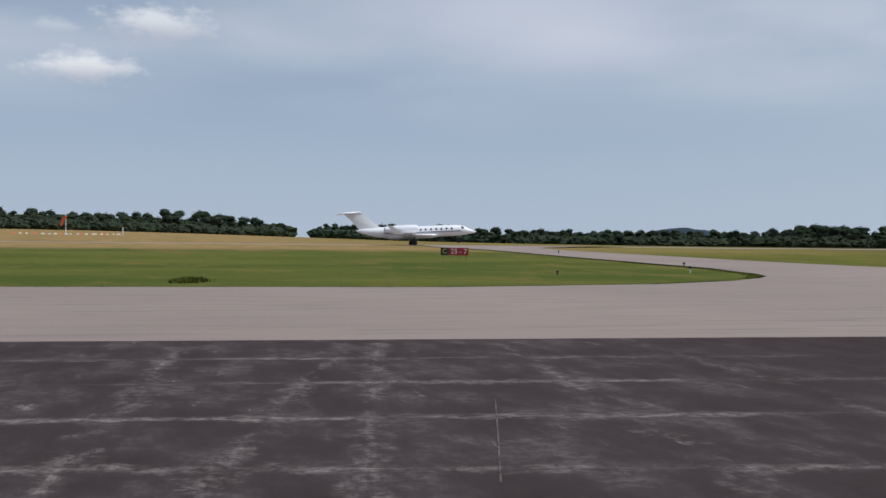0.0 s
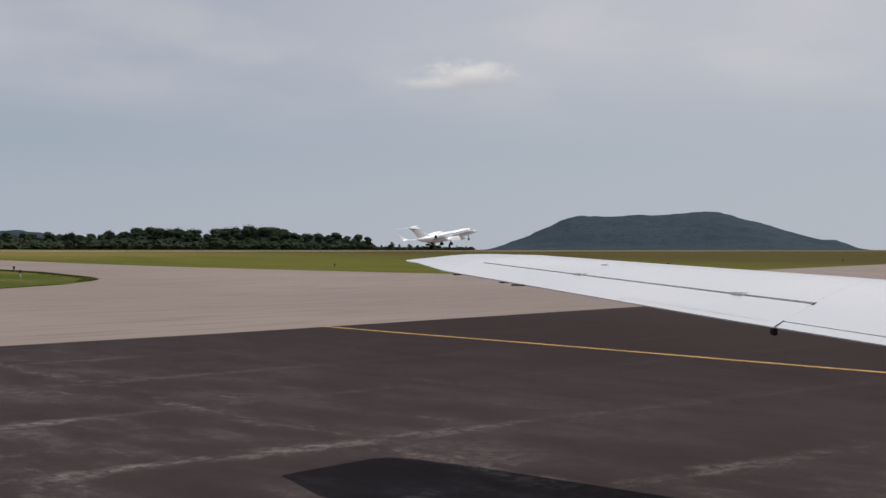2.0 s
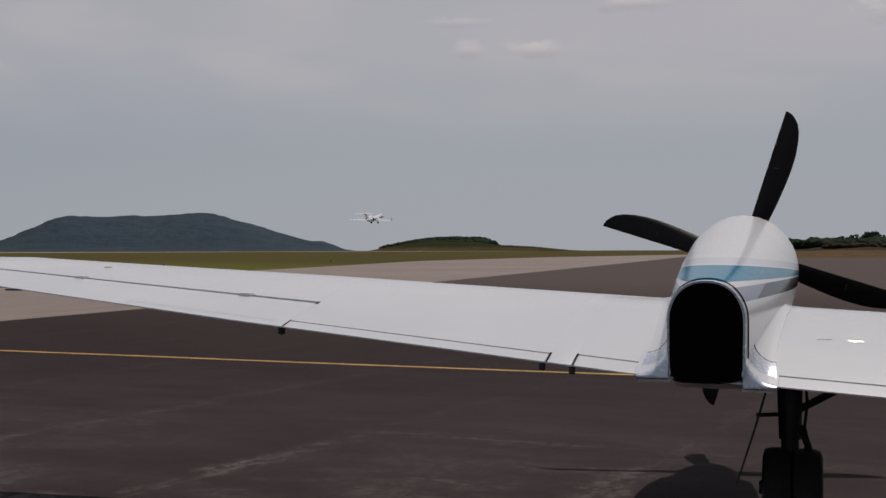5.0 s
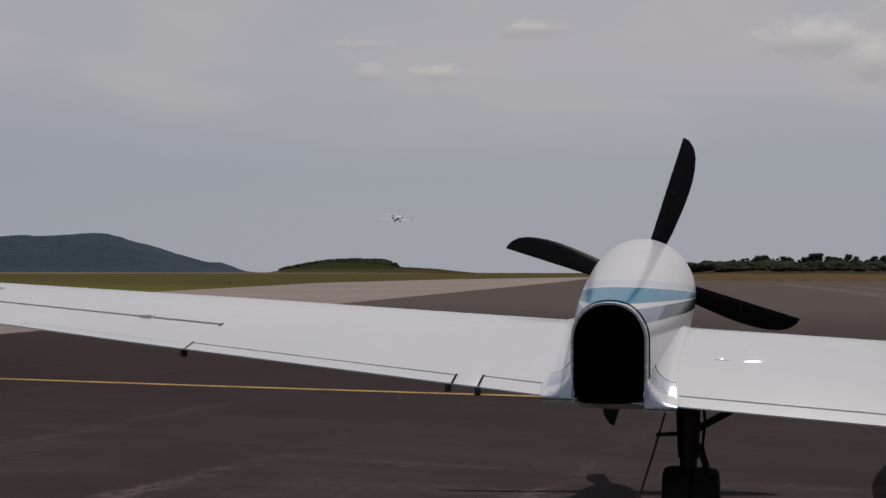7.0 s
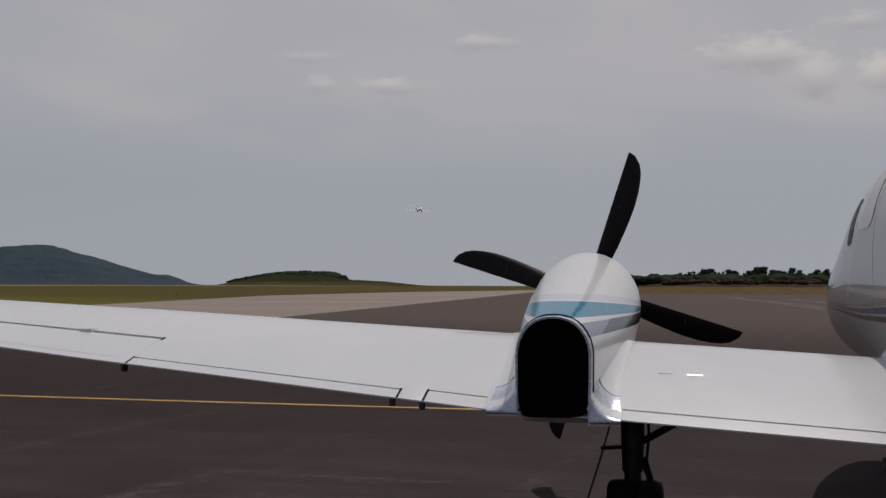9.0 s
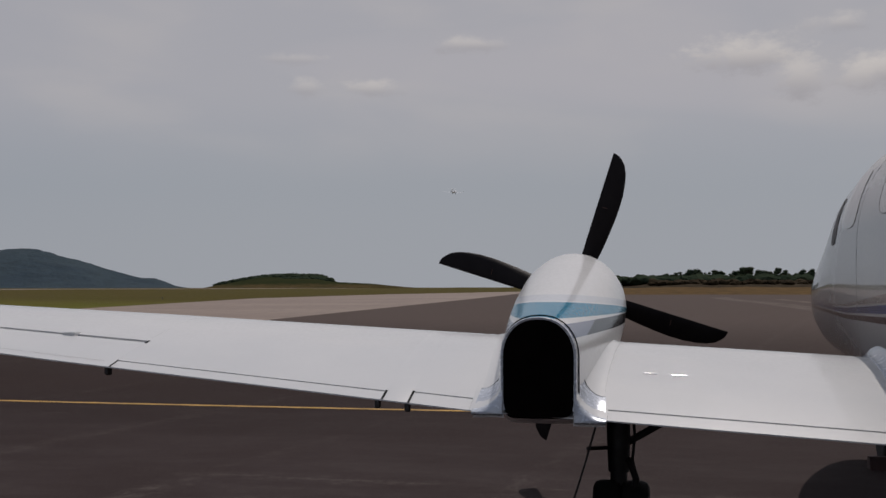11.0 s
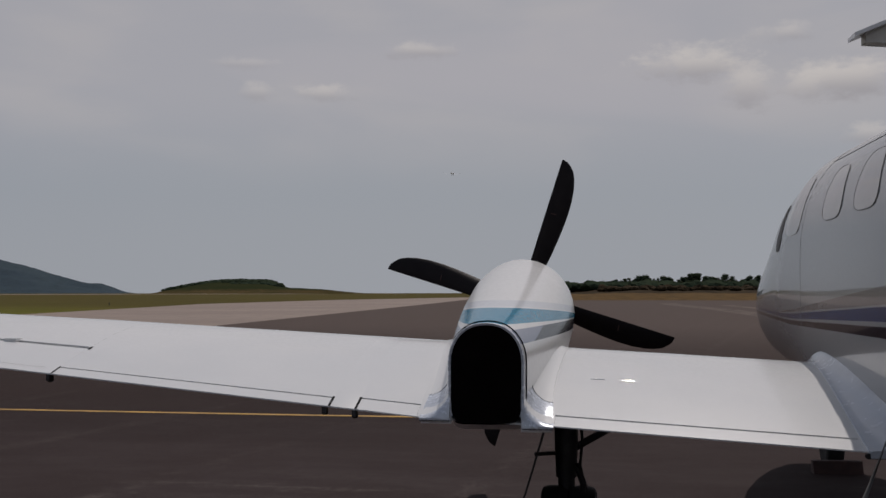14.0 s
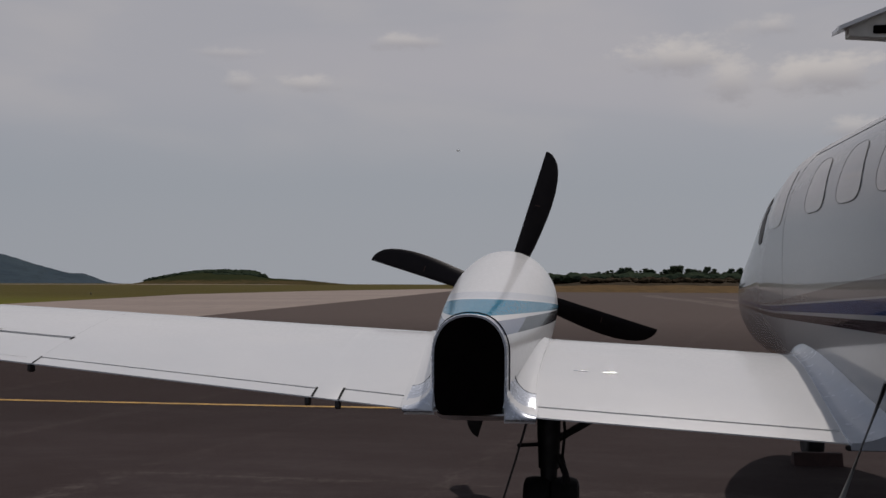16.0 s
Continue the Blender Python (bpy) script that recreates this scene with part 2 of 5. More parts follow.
def build_woods(N, b):
    p = position(N)
    info = N.add("ShaderNodeObjectInfo").outputs["Random"]
    a, c2 = N.noise(p, 0.25, 3.0), N.noise(p, 1.4, 3.0)
    c = N.mix(N.step(a, 0.3, 0.7), (0.048, 0.072, 0.050), (0.070, 0.093, 0.058))
    c = N.mix(N.math("MULTIPLY", N.step(c2, 0.4, 0.7), 0.4), c, (0.042, 0.062, 0.046))
    c = N.mix(N.math("MULTIPLY", info, 0.45), c, (0.068, 0.075, 0.038))
    N.link(c, b.inputs["Base Color"])
    setp(b, 1.0, 0.0, None, 0.0)
    thin = N.add("ShaderNodeBsdfTranslucent")
    N.link(c, thin.inputs["Color"])
    both = N.add("ShaderNodeMixShader")
    both.inputs[0].default_value = 0.38
    N.link(b.outputs[0], both.inputs[1])
    N.link(thin.outputs[0], both.inputs[2])
    out = [n for n in N.t.nodes if n.type == "OUTPUT_MATERIAL"][0]
    N.link(both.outputs[0], out.inputs[0])


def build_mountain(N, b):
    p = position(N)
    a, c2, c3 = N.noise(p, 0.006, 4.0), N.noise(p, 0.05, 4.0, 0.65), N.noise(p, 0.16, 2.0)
    # bluish leaf colours: the haze of distance is put into them
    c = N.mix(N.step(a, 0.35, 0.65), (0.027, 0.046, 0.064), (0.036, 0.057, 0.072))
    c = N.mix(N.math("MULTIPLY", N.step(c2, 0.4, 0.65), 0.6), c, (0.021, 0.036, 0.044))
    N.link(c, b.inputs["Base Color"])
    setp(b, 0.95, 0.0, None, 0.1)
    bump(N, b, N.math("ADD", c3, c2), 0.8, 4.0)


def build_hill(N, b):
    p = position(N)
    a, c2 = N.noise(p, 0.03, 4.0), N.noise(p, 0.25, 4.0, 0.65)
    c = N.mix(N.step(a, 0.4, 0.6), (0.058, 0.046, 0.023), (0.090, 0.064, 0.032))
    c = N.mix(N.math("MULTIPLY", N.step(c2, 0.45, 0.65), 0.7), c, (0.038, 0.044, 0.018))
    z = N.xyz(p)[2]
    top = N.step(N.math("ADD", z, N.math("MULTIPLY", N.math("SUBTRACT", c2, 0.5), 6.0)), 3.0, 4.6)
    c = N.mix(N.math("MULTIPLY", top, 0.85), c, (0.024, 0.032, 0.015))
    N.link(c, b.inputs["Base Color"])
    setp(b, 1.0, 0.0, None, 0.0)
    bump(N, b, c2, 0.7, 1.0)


def paint_white(N, b, c):
    """White aircraft paint: faint dust and long soft streaks of grime."""
    p = coords(N)
    n1, n2 = N.noise(N.scaled(p, 6.0, 0.8, 3.0), 1.0, 4.0), N.noise(p, 40.0, 3.0)
    c = N.mix(N.math("MULTIPLY", N.step(n1, 0.5, 0.8), 0.06), c, (0.60, 0.585, 0.55))
    N.link(c, b.inputs["Base Color"])
    N.link(N.step(n2, 0.3, 0.7, 0.20, 0.25), b.inputs["Roughness"])
    setp(b, None, 0.0, 0.5)
    b.inputs["Coat Roughness"].default_value = 0.05


def build_white(N, b):
    n = N.noise(coords(N), 1.2, 3.0)
    paint_white(N, b, N.mix(N.step(n, 0.3, 0.7), (0.71, 0.715, 0.715), (0.75, 0.75, 0.745)))


def sloped(N, z, run, lo, lo_s, hi, hi_s):
    """A stripe between two lines that fall lo_s and hi_s a metre along run."""
    up = N.step(N.math("MULTIPLY_ADD", run, lo_s, z), lo - 0.002, lo + 0.002)
    down = N.step(N.math("MULTIPLY_ADD", run, hi_s, z), hi - 0.002, hi + 0.002, 1.0, 0.0)
    return N.math("MULTIPLY", up, down)


def build_nacelle(N, b):
    x, y, z = N.xyz(coords(N))
    run = N.math("ADD", y, 0.5)   # metres ahead of the outlet's stripes
    c = N.mix(0.0, (0.74, 0.74, 0.735), (0, 0, 0))
    # uppermost silver stripe: a bright reflected line put into the paint
    for lo, lo_s, hi, hi_s, colour in ((1.532, 0.03, 1.572, 0.03, (0.62, 0.64, 0.68)), (1.449, 0.008, 1.525, 0.03, (0.0, 0.20, 0.33)), (1.362, 0.0, 1.428, 0.0, (0.22, 0.25, 0.33))):
        c = N.mix(sloped(N, z, run, lo, lo_s, hi, hi_s), c, colour)
    ahead = N.step(N.math("ADD", run, N.math("MULTIPLY", N.math("SUBTRACT", z, 1.366), -7.0)), -0.26, -0.20)
    c = N.mix(N.math("MULTIPLY", sloped(N, z, run, 1.362, 0.0, 1.428, 0.0), ahead), c, (0.012, 0.011, 0.016))
    paint_white(N, b, c)
    setp(b, None, 0.0, 0.15, 0.25)


def build_fuselage(N, b):
    x, y, z = N.xyz(coords(N))
    # cheat lines that fall and narrow towards the nose
    run = N.math("SUBTRACT", y, 0.75)
    z = N.math("MULTIPLY_ADD", N.math("MAXIMUM", N.math("SUBTRACT", run, 0.6), 0.0), -0.025, z)
    run = N.math("MINIMUM", run, 1.0)
    # grey in place of white: the flank's shade is put into the base
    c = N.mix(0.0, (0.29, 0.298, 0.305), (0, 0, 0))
    for lo, lo_s, hi, hi_s, colour in ((1.493, 0.031, 1.528, 0.0595, (0.20, 0.185, 0.185)), (1.441, 0.0152, 1.482, 0.0313, (0.002, 0.030, 0.125)), (1.391, 0.0, 1.425, 0.0106, (0.020, 0.012, 0.020))):
        c = N.mix(sloped(N, z, run, lo, lo_s, hi, hi_s), c, colour)
    paint_white(N, b, c)
    setp(b, None, 0.0, 0.6, 0.1)
    b.inputs["Coat Roughness"].default_value = 0.015


ASPHALT, CONCRETE, GRASS = material("asphalt", build_asphalt), material("old_concrete", build_concrete), material("grass", build_grass)
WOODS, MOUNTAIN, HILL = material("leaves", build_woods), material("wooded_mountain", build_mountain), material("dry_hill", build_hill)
SCRUB = plain("brown_scrub", (0.040, 0.029, 0.017), 0.95, vary=0.5, scale=0.35, grain=0.5)
WHITE, NACELLE, FUSELAGE = material("white_paint", build_white), material("nacelle_paint", build_nacelle), material("fuselage_paint", build_fuselage)
BARK = plain("bark", (0.10, 0.075, 0.055), 0.9, vary=0.3)
# near-black colour that stands for the shade inside openings
def build_dark_inside(N, b):
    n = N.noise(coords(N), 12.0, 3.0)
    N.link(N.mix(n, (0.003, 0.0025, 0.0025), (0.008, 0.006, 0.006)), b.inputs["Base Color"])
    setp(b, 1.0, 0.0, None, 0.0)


BLACK = material("dark_inside_black", build_dark_inside)
def build_blade(N, b):
    n, m = N.noise(coords(N), 14.0, 3.0), N.noise(coords(N), 90.0, 3.0)
    N.link(N.mix(n, (0.008, 0.006, 0.007), (0.016, 0.013, 0.014)), b.inputs["Base Color"])
    N.link(N.step(m, 0.3, 0.7, 0.5, 0.65), b.inputs["Roughness"])
    setp(b, None, 0.0, None, 0.15)


BLADE = material("blade_black", build_blade)
SILVER = plain("silver_paint", (0.60, 0.64, 0.71), 0.25, 0.25, vary=0.05, scale=5.0)
RUBBER = plain("rubber", (0.014, 0.013, 0.013), 0.8, vary=0.3, scale=20.0)
STEEL = plain("dark_steel", (0.05, 0.048, 0.048), 0.5, 0.6, vary=0.3)
ALU = plain("bare_aluminium", (0.62, 0.64, 0.68), 0.28, 0.85, vary=0.08)
CHROME = plain("chrome", (0.85, 0.85, 0.86), 0.10, 1.0, vary=0.02)
FILLET = plain("fillet_grey", (0.46, 0.50, 0.56), 0.22, vary=0.06, scale=2.0, coat=0.4)
SEAL = plain("grey_seal", (0.16, 0.16, 0.16), 0.7)
GAP = plain("dark_gap", (0.03, 0.03, 0.03), 0.9)
YELLOW = plain("yellow_paint", (0.40, 0.225, 0.045), 0.8, vary=0.3, scale=2.0)
RED = plain("sign_red", (0.36, 0.02, 0.03), 0.5)
SIGNBLACK = plain("sign_black", (0.02, 0.02, 0.02), 0.5)
SIGNWHITE = plain("sign_white", (0.8, 0.8, 0.8), 0.6)
SIGNYELLOW = plain("sign_yellow", (0.65, 0.45, 0.03), 0.6)
ORANGE = plain("sock_orange", (0.75, 0.13, 0.05), 0.8)
CHOCK = plain("chock_wood", (0.045, 0.021, 0.018), 0.8, vary=0.3)
PRIMER = plain("door_primer", (0.55, 0.53, 0.48), 0.5)
DUST = plain("pale_dust", (0.062, 0.053, 0.049), 0.95, vary=0.5, scale=1.5)
def build_pane(N, b):
    n = N.noise(coords(N), 3.0, 2.0)
    N.link(N.mix(N.step(n, 0.3, 0.7), (0.17, 0.163, 0.158), (0.22, 0.21, 0.205)), b.inputs["Base Color"])
    setp(b, 0.08, 0.0, 0.6)
PANE = material("grey_pane", build_pane)
JETGLASS = plain("jet_glass", (0.02, 0.022, 0.03), 0.1)
JETWHITE = plain("jet_white", (0.78, 0.785, 0.80), 0.25, vary=0.04, coat=0.4)
JETGREY = plain("jet_grey", (0.25, 0.26, 0.30), 0.4)


# ---- mesh helpers ----
def mesh_of(name, bm, mat, smooth=True):
    bmesh.ops.recalc_face_normals(bm, faces=bm.faces)
    me = bpy.data.meshes.new(name)
    bm.to_mesh(me)
    bm.free()
    for m in (mat if isinstance(mat, (list, tuple)) else [mat]):
        me.materials.append(m)
    if smooth:
        me.shade_smooth()
        me.set_sharp_from_angle(angle=radians(38))
    return me


def part(name, bm, mat, parent, label="", smooth=True):
    ob = new(name, mesh_of(name, bm, mat, smooth))
    ob.parent = parent
    if label:
        ob["label"] = label
    return ob


def thing(name, label, category, at=None, group="", kind=""):
    e = new(name)
    e.empty_display_size = 0.3
    if at is not None:
        e.matrix_world = at
    return tagged(e, label, category, group, kind)


def structure(name, bm, mat, label, category, smooth=True, kind="structure"):
    return tagged(new(name, mesh_of(name, bm, mat, smooth)), label, category, "", kind)


def loft(rings, cap0=True, cap1=True, closed=True, bm=None):
    bm = bm or bmesh.new()
    vs = [[bm.verts.new(p) for p in r] for r in rings]
    n = len(rings[0])
    for a, b in zip(vs, vs[1:]):
        for i in range(n if closed else n - 1):
            j = (i + 1) % n
            try:
                bm.faces.new((a[i], a[j], b[j], b[i]))
            except ValueError:
                pass
    if cap0:
        bm.faces.new(vs[0][::-1])
    if cap1:
        bm.faces.new(vs[-1])
    return bm


def tube(points, radii, seg=10, bm=None):
    """A round bar through points."""
    pts = [Vector(p) for p in points]
    rings = []
    for i, p in enumerate(pts):
        d = (pts[min(i + 1, len(pts) - 1)] - pts[max(i - 1, 0)]).normalized()
        a = d.cross(Vector((0, 0, 1)) if abs(d.z) < 0.9 else Vector((1, 0, 0))).normalized()
        b = d.cross(a)
        r = radii[i] if isinstance(radii, (list, tuple)) else radii
        rings.append([p + r * (math.cos(t) * a + math.sin(t) * b) for t in [2 * math.pi * k / seg for k in range(seg)]])
    return loft(rings, bm=bm)


def box(x0, x1, y0, y1, z0, z1, bev=0.0, bm=None):
    own = bmesh.new()
    bmesh.ops.create_cube(own, size=1.0)
    for v in own.verts:
        v.co = Vector(((x0 + x1) / 2 + v.co.x * (x1 - x0), (y0 + y1) / 2 + v.co.y * (y1 - y0), (z0 + z1) / 2 + v.co.z * (z1 - z0)))
    if bev:
        bmesh.ops.bevel(own, geom=own.edges[:], offset=bev, segments=2, affect="EDGES")
    if bm is None:
        return own
    tmp = bpy.data.meshes.new("tmp")
    own.to_mesh(tmp)
    own.free()
    bm.from_mesh(tmp)
    bpy.data.meshes.remove(tmp)
    return bm


def wheel(cx, cy, cz, r, w, hub=0.55):
    """Rings of a tyre turning about x, as a loft."""
    prof = [(hub * r, -w * 0.42), (0.82 * r, -w * 0.5), (0.95 * r, -w * 0.42), (r, -w * 0.2), (r, w * 0.2), (0.95 * r, w * 0.42), (0.82 * r, w * 0.5), (hub * r, w * 0.42)]
    rings = [[(cx + o, cy + q * math.cos(t), cz + q * math.sin(t)) for t in [2 * math.pi * k / 28 for k in range(28)]] for q, o in prof]
    return loft(rings)


def smooth01(a, b, x):
    t = min(1.0, max(0.0, (x - a) / (b - a)))
    return t * t * (3 - 2 * t)


# ---- the land ----
def uv(x, y):
    return -0.225 * x + 0.974 * y, 0.974 * x + 0.225 * y


def height(x, y):
    u, v = uv(x, y)
    z = 1.15 * smooth01(48, 170, u)
    z += 0.35 * smooth01(170, 230, u)
    z += 0.22 * math.exp(-((u - 157) / 7.0) ** 2)
    z += max(0.0, min(u, 420) - 196) / 150 * 2.9 * smooth01(150, -70, v)
    return z


def polar(az, d, z=None):
    """A place by its bearing (degrees, to the right of +y) and distance."""
    x, y = d * math.sin(radians(az)), d * math.cos(radians(az))
    return Vector((x, y, height(x, y) if z is None else z))


def build_ground():
    bm = bmesh.new()
    radii = [0.0] + [4.0 * 1.075 ** i for i in range(98)]
    n = 120
    rings = []
    for r in radii[1:]:
        rings.append([bm.verts.new(polar(360 * k / n, r) - Vector((0, 0, 0.03))) for k in range(n)])
    c = bm.verts.new((0, 0, -0.03))
    for k in range(n):
        bm.faces.new((c, rings[0][k], rings[0][(k + 1) % n]))
    for a, b in zip(rings, rings[1:]):
        for k in range(n):
            j = (k + 1) % n
            bm.faces.new((a[k], a[j], b[j], b[k]))
    structure("ground", bm, GRASS, "mown airfield grass, green with dry straw patches", "grass")


def strip(name, left, right, mat, label, category, lift, cuts=1, across=1):
    """A sheet draped on the land between two edge lines with as many points each."""
    bm = bmesh.new()
    rows = []
    for i in range(len(left) - 1):
        for k in range(cuts):
            f = k / cuts
            a = Vector(left[i]).lerp(Vector(left[i + 1]), f)
            b = Vector(right[i]).lerp(Vector(right[i + 1]), f)
            rows.append((a, b))
    rows.append((Vector(left[-1]), Vector(right[-1])))
    grid = []
    for a, b in rows:
        line = []
        for k in range(across + 1):
            p = a.lerp(b, k / across)
            line.append(bm.verts.new((p.x, p.y, height(p.x, p.y) + lift + (0.045 * smooth01(57, 75, uv(p.x, p.y)[0]) if lift == 0.005 else 0.0))))
        grid.append(line)
    for r0, r1 in zip(grid, grid[1:]):
        for k in range(across):
            bm.faces.new((r0[k], r0[k + 1], r1[k + 1], r1[k]))
    for f in bm.faces:
        f.normal_update()
        if f.normal.z < 0:
            f.normal_flip()
    me = bpy.data.meshes.new(name)
    bm.to_mesh(me)
    bm.free()
    me.materials.append(mat)
    return tagged(new(name, me), label, category, "", "structure")


build_ground()
# edge between the dark apron and the pale taxiway
EDGE = [(-120, -6.5), (-40, 10.6), (-7, 17.35), (8, 20.05), (22, 23.4), (48, 30.3), (143, 58.0), (240, 87.0), (300, 105.0)]
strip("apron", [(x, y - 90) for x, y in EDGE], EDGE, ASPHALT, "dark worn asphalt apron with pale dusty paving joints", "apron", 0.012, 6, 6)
OUTER = [(-120, 16.0), (-40, 32.6), (-15, 37.8), (0, 41.2), (8.8, 46.6), (13.2, 51.8), (15.6, 56.4), (41.8, 58.4), (66, 59.6), (143, 93.0), (240, 118.0), (420, 145.0)]
INNER = [(-120, -6.5), (-40, 10.6), (-15, 15.7), (-7, 17.35), (8, 20.05), (15, 21.7), (22, 23.4), (36, 27.0), (48, 30.3), (143, 58.0), (240, 87.0), (420, 118.0)]
strip("taxiway", OUTER, INNER, CONCRETE, "pale grey-brown weathered taxiway pavement", "taxiway", 0.004, 3, 4)
LEFT = [(15.6, 56.2), (17.2, 60.0), (18.0, 65.0), (17.8, 75.0), (14.8, 91.0), (11.5, 106.0), (5.2, 136.0), (-3.0, 158.0), (-22.0, 172.0)]
RIGHT = [(41.8, 58.2), (40.2, 63.0), (38.4, 69.0), (33.2, 80.0), (29.8, 89.0), (26.0, 101.0), (15.6, 135.0), (13.0, 156.0), (30.0, 176.0)]
strip("connector_taxiway", LEFT, RIGHT, CONCRETE, "pale taxiway that leads across grass to the runway", "taxiway", 0.005, 6, 4)


VERGE = plain("straw_verge", (0.100, 0.062, 0.025), 0.95, vary=0.35, scale=0.3)


def along(u, v):
    return (-0.225 * u + 0.974 * v, 0.974 * u + 0.225 * v)


RV = [-900, -500, -250, -120, -60, 0, 60, 120, 250, 500, 900, 1500]
strip("runway", [along(196, v) for v in RV], [along(168, v) for v in RV], CONCRETE, "pale grey runway beyond the grass", "runway", 0.06, 4, 5)
LINE = [(10.52, 20.75), (10.95, 18.4), (11.60, 15.2), (12.08, 12.6), (12.50, 10.2), (13.12, 7.0), (14.4, 1.0), (16.1, -7.0)]
strip("taxi_line", [(x - 0.075, y) for x, y in LINE], [(x + 0.075, y) for x, y in LINE], YELLOW, "thin faded yellow painted guide line on the asphalt", "painted line", 0.017, 4, 1)
CRACK = plain("crack_dust", (0.105, 0.088, 0.082), 0.95, vary=0.6, scale=3.0)
FAINT = plain("faint_dust", (0.120, 0.096, 0.085), 0.9, vary=0.4, scale=0.6)
for pts, wide, mat in (([(0.24, 7.4), (0.31, 9.2), (0.39, 11.4)], 0.007, CRACK), ([(176, 30.0), (150, 24.5), (108, 13.0), (70, 4.2), (50, 0.6), (36, -1.6)], 1.3, FAINT), ([(150, 18.0), (110, 9.0), (84, 3.4), (60, -1.6)], 0.9, FAINT)):
    far = wide > 0.1
    strip("dust_line", [(x, y + wide) if far else (x - wide, y) for x, y in pts], [(x, y - wide) if far else (x + wide, y) for x, y in pts], mat, "pale dusty line worn into the asphalt", "worn line", 0.018, 6, 1)


# ---- the parked twin-engined aircraft ----
HEADING = -76.4
BASE = Vector((2.2, 6.5, 0.0))
CX = -0.49          # nacelle's middle
FX = 2.2            # cabin's middle


def shift(bm):
    bmesh.ops.translate(bm, verts=bm.verts, vec=-BASE)
    return bm


def mirror(bm):
    for v in bm.verts:
        v.co.x = 2 * FX - v.co.x
    return bm


def lerp_table(rows, x):
    for (x0, *a), (x1, *b) in zip(rows, rows[1:]):
        if x0 <= x <= x1:
            f = (x - x0) / (x1 - x0)
            return [p + (q - p) * f for p, q in zip(a, b)]
    return rows[0][1:] if x < rows[0][0] else rows[-1][1:]


# span station: trailing edge y, z; leading edge y, z; thickness over chord
WING = [
    (-5.96, 5.95, 1.518, 6.82, 1.533, 0.04), (-5.90, 5.90, 1.510, 6.94, 1.518, 0.075), (-5.75, 5.86, 1.500, 7.0, 1.495, 0.10), (-5.3, 5.66, 1.452, 7.06, 1.455, 0.125),
    (-3.0, 5.46, 1.222, 7.14, 1.305, 0.155), (-0.8, 5.30, 1.018, 7.22, 1.150, 0.172), (-0.2, 5.30, 0.984, 7.28, 1.105, 0.175), (1.6, 5.30, 0.864, 7.50, 0.972, 0.175)]


def section(x, f0, f1, n=22):
    """Points of the wing's section at x between the chord fractions f0 and f1 from the trailing edge; upper side, then lower."""
    ty, tz, ly, lz, th = lerp_table(WING, x)
    c = ly - ty

    def half(f):
        s = 1 - f   # from the nose
        return 5 * th * c * (0.2969 * math.sqrt(max(s, 0)) - 0.1260 * s - 0.3516 * s * s + 0.2843 * s ** 3 - 0.1036 * s ** 4)
    fs = [f0 + (f1 - f0) * (0.5 - 0.5 * math.cos(math.pi * k / n)) if f1 > 0.99 else f0 + (f1 - f0) * k / n for k in range(n + 1)]
    up = [(x, ty + c * f, tz + (lz - tz) * f + half(f) * 1.18 + 0.003) for f in fs]
    lo = [(x, ty + c * f, tz + (lz - tz) * f - half(f) * 0.82 - 0.003) for f in fs]
    return up + lo[::-1][(1 if f1 > 0.99 else 0):]


def wing_top(x, f):
    return Vector(section(x, f, f + 0.01, 1)[0])


# moving surfaces: x from, x to, share of the chord
SURFACES = [("aileron", -5.25, -2.715, 0.272), ("flap", -2.712, -1.25, 0.060), ("flap", -1.12, -0.82, 0.075), ("flap", -0.17, 1.22, 0.064)]


